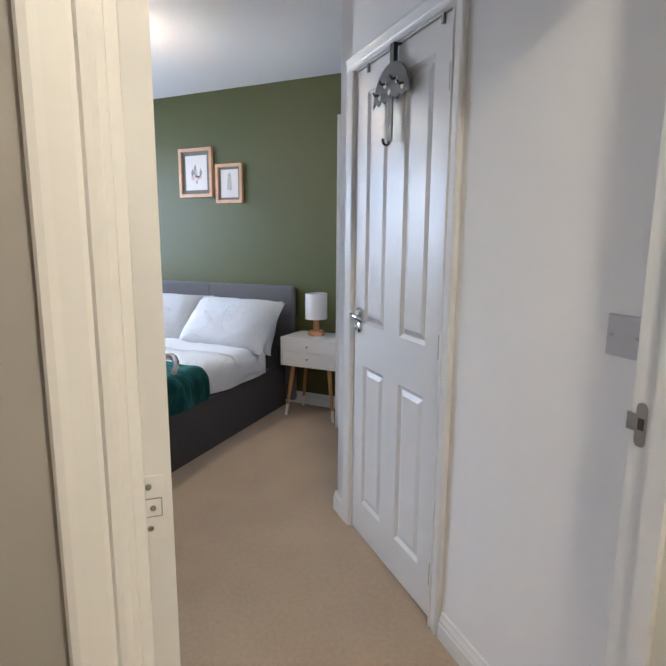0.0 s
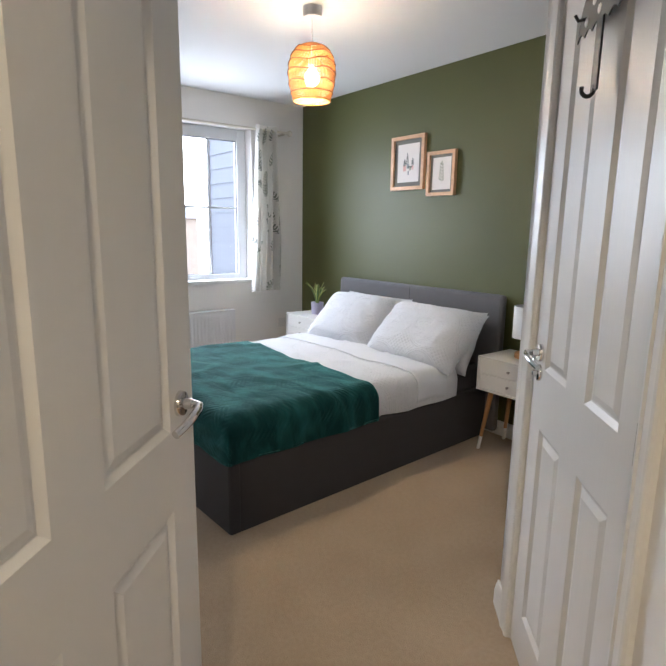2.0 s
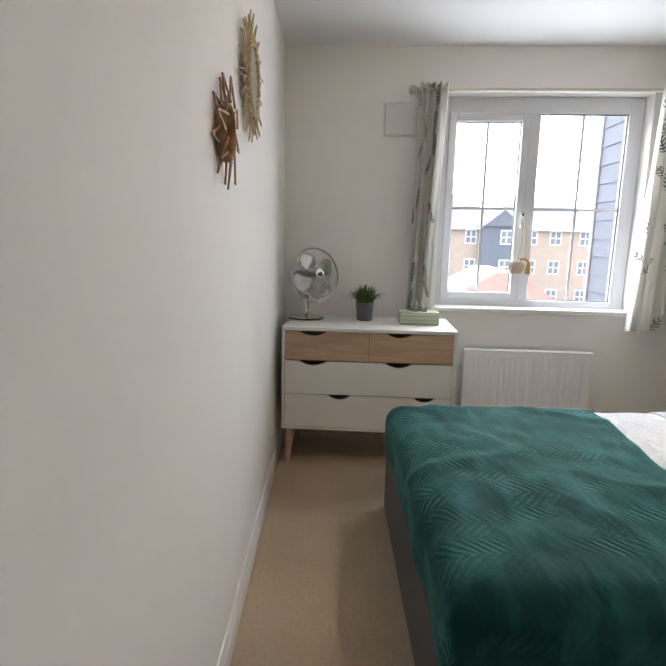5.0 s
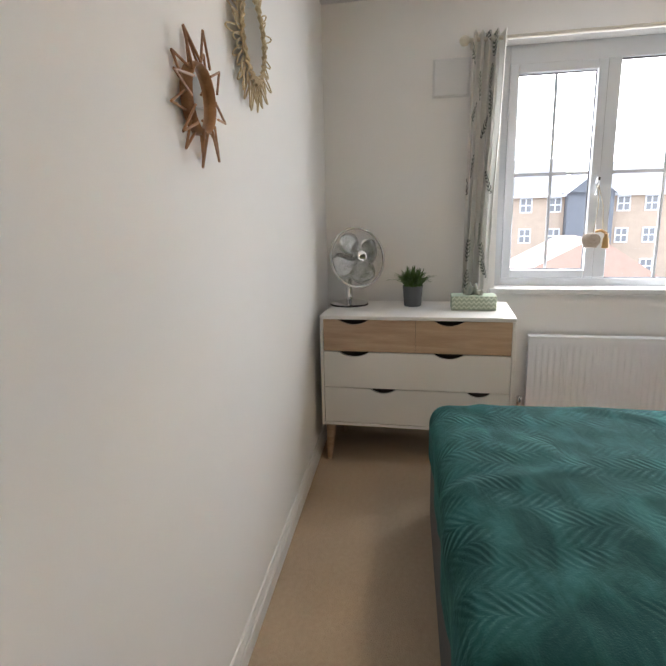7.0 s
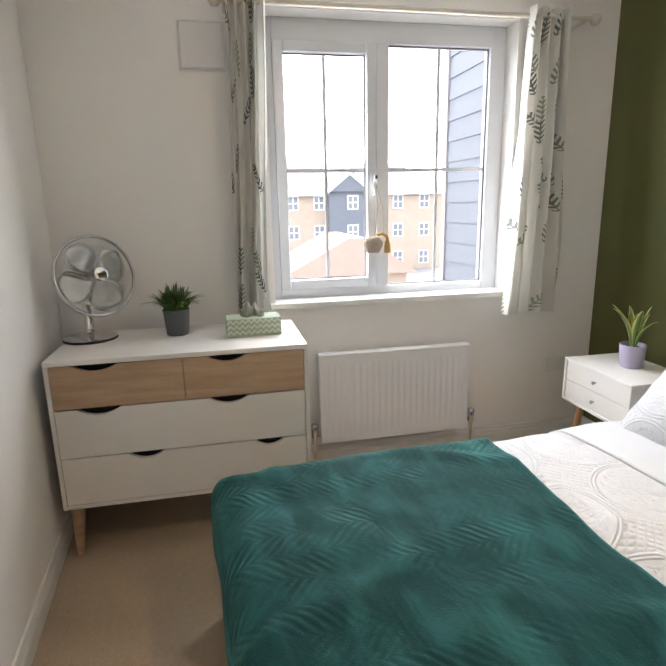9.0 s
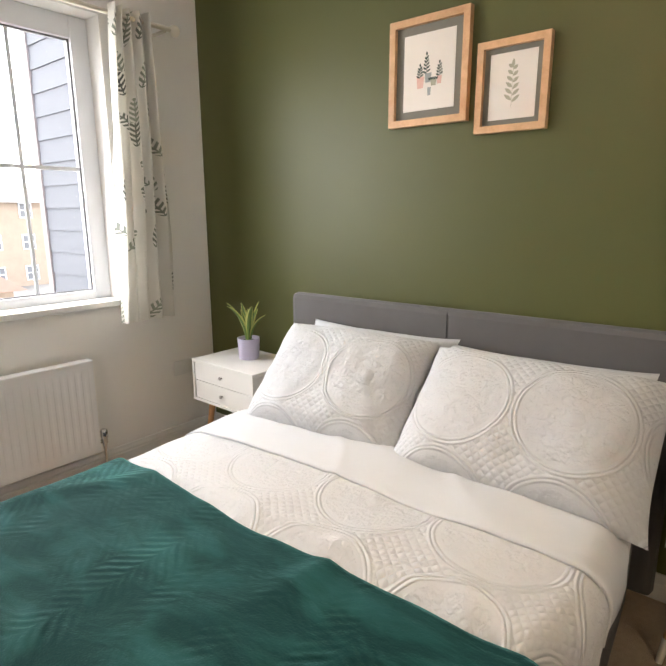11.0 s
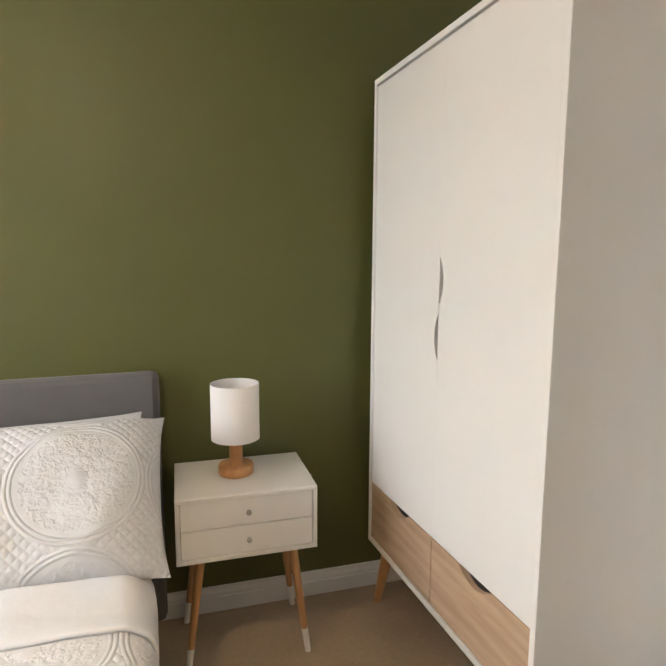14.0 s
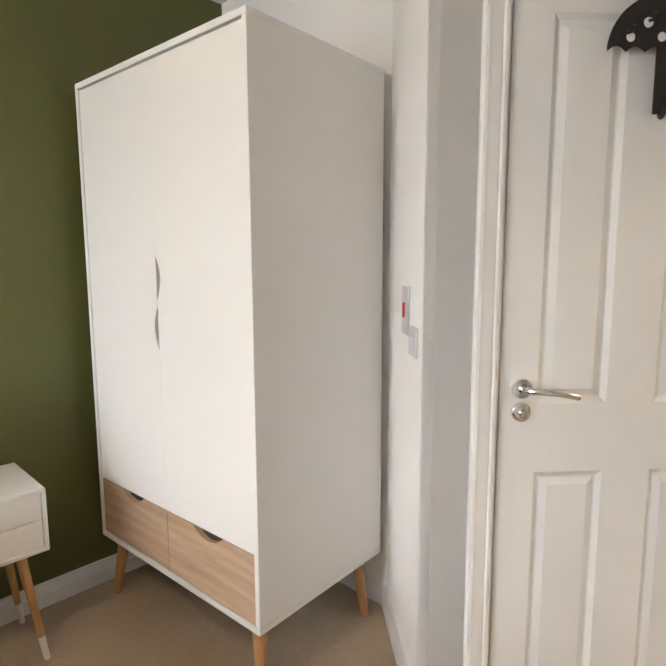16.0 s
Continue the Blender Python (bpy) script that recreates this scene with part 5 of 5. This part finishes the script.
def draw_branch(paper, w, h):
    y = -0.0139
    leaves = bmesh.new()
    cx, z0_ = w * 0.5, h * 0.27
    for k in range(6):
        z = z0_ + 0.016 + k * h * 0.07
        L = 0.036 - 0.003 * k
        flat_leaf(leaves, cx, z, radians(38), L, 0.012, y)
        flat_leaf(leaves, cx, z + 0.006, radians(142), L, 0.012, y)
    flat_leaf(leaves, cx, z0_ + 0.42 * h, radians(90), 0.03, 0.011, y)
    prism([(cx - 0.0006, z0_), (cx + 0.0006, z0_), (cx + 0.0004, z0_ + 0.43 * h), (cx - 0.0004, z0_ + 0.43 * h)], "y", y, y + 0.0002, leaves)
    part("printed_branch", leaves, M_SAGE, paper, "sage printed leafy branch")


picture(-3.035, -2.690, 1.652, 2.045, 0.026, "beech framed print of potted plants on the wall", draw_pots)
picture(-2.655, -2.395, 1.598, 1.905, 0.024, "smaller beech framed print of a leafy branch", draw_branch)


# ---- pendant ----
PX, PY = -2.33, 2.63
pend = thing("pendant_lamp", pose(PX, PY, 0), "lit pendant lamp with a woven amber cane shade", "pendant lamp")
part("ceiling_rose", lathe([(0, 2.475), (0.05, 2.475), (0.05, 2.440), (0.044, 2.427), (0.01, 2.425), (0, 2.425)], 28), M_PLASTIC, pend, "white ceiling rose", smooth=True)
part("cord", tube([(0, 0, 2.43), (0, 0, 2.24)], 0.0028, 8), M_PLASTIC, pend)
part("bulb_holder", lathe([(0, 2.25), (0.014, 2.25), (0.02, 2.235), (0.02, 2.19), (0, 2.19)], 20), M_PLASTIC, pend, smooth=True)
bulb_prof = [(0, 2.092), (0.020, 2.096), (0.036, 2.112), (0.041, 2.133), (0.036, 2.154), (0.020, 2.171), (0.014, 2.19), (0, 2.19)]
part("bulb", lathe(bulb_prof, 24), M_BULB, pend, "glowing bulb", smooth=True)
bulb_light = new("pendant_light", bpy.data.lights.new("pendant_light", "POINT"))
bulb_light.data.energy, bulb_light.data.color, bulb_light.data.shadow_soft_size = 18.0, (1.0, 0.74, 0.45), 0.045
bulb_light.location = (PX, PY, 2.133)
prof = [(0.046, 2.294), (0.078, 2.281), (0.105, 2.250), (0.121, 2.208), (0.126, 2.158), (0.120, 2.104), (0.108, 2.053), (0.098, 2.020)]


def shade_r(z):
    for (r0, za), (r1, zb) in zip(prof, prof[1:]):
        if zb <= z <= za:
            return r0 + (r1 - r0) * (za - z) / (za - zb)
    return prof[-1][0]


NS = 96
for k in range(NS):
    a0 = 2 * math.pi * k / NS
    if k == 0:
        strip = bmesh.new()
        wdt = 2 * math.pi / NS * 0.31
        va = []
        for r, z in prof:
            va.append([strip.verts.new((r * math.cos(s * wdt), r * math.sin(s * wdt), z)) for s in (-1, 1)])
        for p, q in zip(va, va[1:]):
            strip.faces.new((p[0], p[1], q[1], q[0]))
        first = part("cane_strip", strip, M_CANE, pend, "amber cane strip")
        thick(first, 0.0015, 0)
        me = first.data
    else:
        o = new("cane_strip", me)
        o.parent = pend
        o.rotation_euler = (0, 0, a0)
        md = o.modifiers.new("thickness", "SOLIDIFY")
        md.thickness, md.offset = 0.0015, 0
for zc in (2.272, 2.242, 2.203, 2.158, 2.104, 2.058):
    pts = []
    for k in range(64):
        a = 2 * math.pi * k / 64
        z = zc + 0.009 * (abs(((a / (2 * math.pi) * 4) % 1) - 0.5) * 4 - 1) * (0 if zc < 2.06 else 1)
        r = shade_r(max(2.021, min(2.293, z))) + 0.002
        pts.append((r * math.cos(a), r * math.sin(a), z))
    part("binding", tube(pts, 0.0031, 6, closed=True), M_CANEDARK, pend, "dark cane binding")
part("rim", tube([(0.098 * math.cos(2 * math.pi * k / 48), 0.098 * math.sin(2 * math.pi * k / 48), 2.020) for k in range(48)], 0.004, 8, closed=True), M_CANE, pend)
part("crown", lathe([(0.02, 2.292), (0.047, 2.292), (0.047, 2.296), (0.02, 2.296)], 32), M_CANEDARK, pend)


# ---- mirrors on the south wall ----
FS = frame_of(H, A)
MIR = FS @ pose((H.x + 2.26), 0, 1.598, 90, 0, 0)
mir = thing("wall_mirror", MIR, "round mirror in an amber rattan starburst frame", "mirror", "mirrors on the wall")
part("mirror_glass", lathe([(0, 0.016), (0.067, 0.016), (0.067, 0.010), (0, 0.010)], 40), M_MIRROR, mir, "round mirror glass")
part("frame_hoop", lathe([(0.066, 0.010), (0.077, 0.004), (0.079, 0.020), (0.077, 0.028), (0.073, 0.032), (0.069, 0.029), (0.066, 0.017), (0.066, 0.010)], 40), M_RATTAN, mir, "wrapped rattan hoop", smooth=True)
for k in range(16):
    a = 2 * math.pi * (k + 0.5) / 16
    rr = 0.154 if k % 2 else 0.136
    da, lift = 0.27, 0.030 if k % 2 else 0.012
    pts = [(0.076 * math.cos(a - da), 0.076 * math.sin(a - da), lift + 0.006), (rr * math.cos(a), rr * math.sin(a), lift - 0.004), (0.076 * math.cos(a + da), 0.076 * math.sin(a + da), lift)]
    ray = tube(pts[:2], 0.0031, 8)
    tube(pts[1:], 0.0031, 8, ray)
    part("rattan_ray", ray, M_RATTAN, mir)

mir2 = thing("wall_mirror", FS @ pose(H.x + 2.72, 0, 1.855, 90, 0, 0), "round mirror in a pale straw looped frame", "mirror", "mirrors on the wall")
part("mirror_glass", lathe([(0, 0.030), (0.108, 0.030), (0.108, 0.024), (0, 0.024)], 40), M_MIRROR, mir2, "round mirror glass")
for k, rr in enumerate((0.112, 0.119, 0.126)):
    pts = []
    for i in range(96):
        a = 2 * math.pi * i / 96
        pts.append(((rr + 0.003 * math.sin(a * 24 + k * 2.1)) * math.cos(a), (rr + 0.003 * math.sin(a * 24 + k * 2.1)) * math.sin(a), 0.03 + 0.004 * math.cos(a * 24 + k * 2.1)))
    part("plaited_band", tube(pts, 0.0042, 6, closed=True), M_STRAW, mir2)
for k in range(52):
    a = 2 * math.pi * k / 52
    L = 0.058 + 0.03 * ((k * 7) % 5) / 4
    pts = []
    for i in range(13):
        s = i / 12
        rad_ = 0.122 + L * math.sin(math.pi * s) ** 0.7
        pts.append((rad_ * math.cos(a + (s - 0.5) * 0.17), rad_ * math.sin(a + (s - 0.5) * 0.17), 0.022 + 0.012 * (k % 3 - 1) * math.sin(math.pi * s)))
    part("straw_loop", tube(pts, 0.0024, 6), M_STRAW, mir2)

# ---- umbrella hook on the cupboard door ----
hook = thing("door_hook", FD @ pose(0.512, -0.004, 0), "black metal umbrella-shaped hook over the cupboard door", "door hook")
pts = [(-0.135, 1.795)]
for k in range(6):
    xa = -0.135 + 0.27 * k / 6
    for i in range(1, 6):
        pts.append((xa + 0.045 * i / 6 * 1.0, 1.795 + 0.012 * math.sin(math.pi * i / 6)))
    pts.append((xa + 0.045, 1.795))
for k in range(1, 24):
    a = math.pi * k / 24
    pts.append((0.135 * math.cos(a), 1.795 + 0.128 * math.sin(a)))
part("canopy", prism(pts, "y", -0.022, -0.019), M_BLACK, hook, "black domed plate with scalloped edge")
part("strap", box(-0.014, -0.020, 1.90, 0.014, -0.004, 1.985), M_BLACK, hook)
part("over_door_lip", box(-0.014, -0.020, 1.982, 0.014, 0.03, 1.986), M_BLACK, hook)
sb = box(-0.017, -0.022, 1.660, 0.017, -0.018, 1.82)
part("shaft", sb, M_BLACK, hook)
part("crook", tube([(0, -0.02, 1.672)] + [(-0.004 * k / 6, -0.020 - 0.012 * (1 - math.cos(math.pi * k / 10)), 1.664 - 0.014 * math.sin(math.pi * k / 10)) for k in range(0, 11)] + [(-0.004, -0.045, 1.670)], 0.0048, 8), M_BLACK, hook, smooth=True)
for x, z in ((-0.09, 1.835), (-0.04, 1.862), (0.04, 1.862), (0.09, 1.835)):
    part("peg", tube([(x, -0.022, z), (x, -0.038, z - 0.004), (x, -0.046, z + 0.008)], 0.004, 8), M_BLACK, hook, smooth=True)
# White discs laid on the canopy for holes that show the door behind.
for x, z, r in ((-0.082, 1.826, 0.0105), (-0.042, 1.858, 0.0115), (-0.008, 1.828, 0.0105), (0.045, 1.856, 0.011), (0.085, 1.826, 0.0105)):
    fl_ = lathe([(0, 0), (r, 0), (r * 0.9, 0.001), (0, 0.0014)], 14)
    bmesh.ops.transform(fl_, matrix=Matrix.Translation((x, -0.0222, z)) @ Matrix.Rotation(radians(90), 4, "X"), verts=fl_.verts)
    part("hole_disc", fl_, M_PLASTIC, hook, "white disc standing in for a hole in the plate")

# ---- charm hanging from the window handle ----
charm = thing("hanging_charm", pose(-4.31 - 0.07, A.y + mid0 + 0.0, 1.46), "shell heart charm on cord with gold tassel at window", "ornament")
part("cord", tube([(0, -0.012, 0.0), (0.004, -0.004, -0.12), (0, -0.02, -0.27)], 0.0025, 6), M_STRING, charm)
part("cord", tube([(0, -0.012, 0.0), (0.004, 0.02, -0.12), (0, 0.03, -0.26)], 0.0025, 6), M_STRING, charm)
sh = lathe([(0, -0.045), (0.03, -0.04), (0.045, -0.015), (0.047, 0.01), (0.034, 0.034), (0, 0.042)], 18)
for v in sh.verts:
    v.co = Vector((v.co.x * 0.45, v.co.y * 1.1, v.co.z)) * (1 + 0.12 * noise.noise(v.co * 60)) + Vector((0.0, -0.03, -0.31))
part("shell", sh, M_SHELL, charm, "mottled shell pendant", smooth=True)
ts = lathe([(0, 0), (0.012, -0.004), (0.010, -0.02), (0.016, -0.03), (0.02, -0.085), (0, -0.088)], 14, centre=(0, 0.05, -0.27))
part("tassel", ts, M_BRASS, charm, "gold bead tassel", smooth=True)
part("tassel_loop", tube([(0, -0.01, -0.262), (0.004, 0.02, -0.255), (0, 0.05, -0.272)], 0.008, 8), M_BRASS, charm)

# ---- lamp added out of sight behind the doorway for the landing's warm light ----
ll = thing("added_landing_lamp", FE @ pose(0.55, 1.1, 0), "lit round ceiling lamp, unseen, added to light the landing", "ceiling lamp")
part("lamp_base", lathe([(0, 2.475), (0.12, 2.475), (0.12, 2.44), (0, 2.44)], 28), M_PLASTIC, ll, smooth=True)
part("globe", lathe([(0, 2.37), (0.06, 2.375), (0.10, 2.40), (0.11, 2.44), (0, 2.44)], 28), glow_material("landing_globe", (1.0, 0.76, 0.46), 20.0), ll, "glowing opal globe", smooth=True)

# ---- outside ----
gd = part("ground", box(-900, -900, -5.3, 900, 900, -5.2), M_GROUND)
tagged(gd, "pale paved ground below the window", "ground", kind="structure")
wing = thing("house_wing", pose(-4.61, 3.95, 0), "projecting house wing clad in blue-grey boards", "house")
part("wing_wall", box(-1.95, 0.0, -5.2, 0, 0.3, 3.6), M_DARKCLAD, wing)
for k in range(25):
    z = -0.949 + 0.177 * k
    part("cladding_board", prism([(0.0, z), (-0.016, z), (-0.006, z + 0.180), (0.0, z + 0.180)], "x", -1.89, -0.0), M_CLAD, wing)
part("corner_trim", box(-1.97, -0.026, -5.2, -1.89, 0.3, 3.6), M_TRIMBOARD, wing, "paler corner board")


def far_window(parent, x, z, w, h, y):
    fr = part("window", box(x, y - 0.08, z, x + w, y, z + h), M_UPVC, parent, "white framed window")
    for i in range(2):
        for k in range(2):
            part("pane", box(x + 0.12 + i * (w - 0.12) / 2, y - 0.1, z + 0.12 + k * (h - 0.12) / 2, x + (i + 1) * (w - 0.12) / 2 , y - 0.082, z + (k + 1) * (h - 0.12) / 2), M_WINDOWDARK, fr)


def block(m, w, h, d, roof, wall_m, label, centres, gable=False, floors=3, hip=False):
    b = thing("house", m, label, "house", "houses across the street")
    part("wall", box(0, 0, 0, w, d, h), wall_m, b)
    if gable:
        part("roof", prism([(-0.4, h), (w + 0.4, h), (w / 2, h + roof)], "y", -0.3, d), M_ROOF, b)
        part("gable", prism([(0, h), (w, h), (w / 2, h + roof - 0.35)], "y", -0.32, -0.1), wall_m, b)
        for s in (0, 1):
            pts = [(-0.4, h), (w / 2, h + roof), (w / 2, h + roof - 0.4), (-0.4, h - 0.35)]
            if s:
                pts = [(w - x, z) for x, z in pts]
            part("bargeboard", prism(pts, "y", -0.45, -0.33), M_UPVC, b, "white bargeboard")
    else:
        rb = prism([(-0.5, h), (d + 0.5, h), (d / 2, h + roof)], "x", -0.4, w + 0.4)
        if hip:
            for v in rb.verts:
                if v.co.z > h + 0.1 and v.co.x > w / 2:
                    v.co.x -= 3.6
        part("roof", rb, M_ROOF, b)
        part("eaves_board", box(-0.4, -0.55, h - 0.25, w + 0.4, -0.45, h), M_UPVC, b, "white eaves board and gutter")
    for k in range(floors):
        for c in centres:
            far_window(b, c - 0.55, 1.0 + k * 2.75, 1.1, 1.35, -0.0)


ST = Matrix.Rotation(radians(90), 4, "Z")
block(Matrix.Translation((-54, -14, -5.7)) @ ST, 26.2, 8.1, 9, 3.4, M_BRICK, "buff brick three-storey block with a grey roof", centres=(1.5, 4.3, 7.1, 10.7, 13.5, 17.1, 20.1, 22.9, 25.4))
block(Matrix.Translation((-53, 12.25, -5.7)) @ ST, 3.8, 8.2, 9, 1.9, M_DARKCLAD, "slate clad house with a white-edged gable", gable=True, centres=(2.25,))
block(Matrix.Translation((-54, 16.1, -5.7)) @ ST, 7.9, 8.1, 9, 3.0, M_BRICK, "buff brick terraced block with a hipped grey roof", centres=(1.0, 3.25, 6.0), hip=True)
gar = thing("garage", Matrix.Translation((-25, 4.7, -5.2)) @ ST, "low brick garage with a terracotta roof", "garage")
part("wall", box(0, 0, 0, 5.4, 5, 3.5), M_BRICK, gar)
part("roof", prism([(-0.4, 3.5), (5.8, 3.5), (3.4, 5.1), (2.6, 5.1)], "y", -0.4, 5.4), M_REDROOF, gar)
car = thing("car", Matrix.Translation((-34, 14.2, -5.2)) @ ST, "blue parked car on the street below", "car")
part("body", prism([(0, 0.3), (4.0, 0.3), (4.1, 0.7), (3.4, 0.9), (2.8, 1.42), (1.1, 1.45), (0.4, 0.95), (-0.05, 0.85)], "y", 0, 1.7), M_CAR, car, bevel=0.05)
for x in (0.8, 3.2):
    for y in (0.0, 1.7):
        wb = lathe([(0, -0.1), (0.3, -0.1), (0.32, 0), (0.3, 0.1), (0, 0.1)], 18)
        bmesh.ops.transform(wb, matrix=Matrix.Translation((x, y, 0.32)) @ Matrix.Rotation(radians(90), 4, "X"), verts=wb.verts)
        part("wheel", wb, M_TYRE, car)
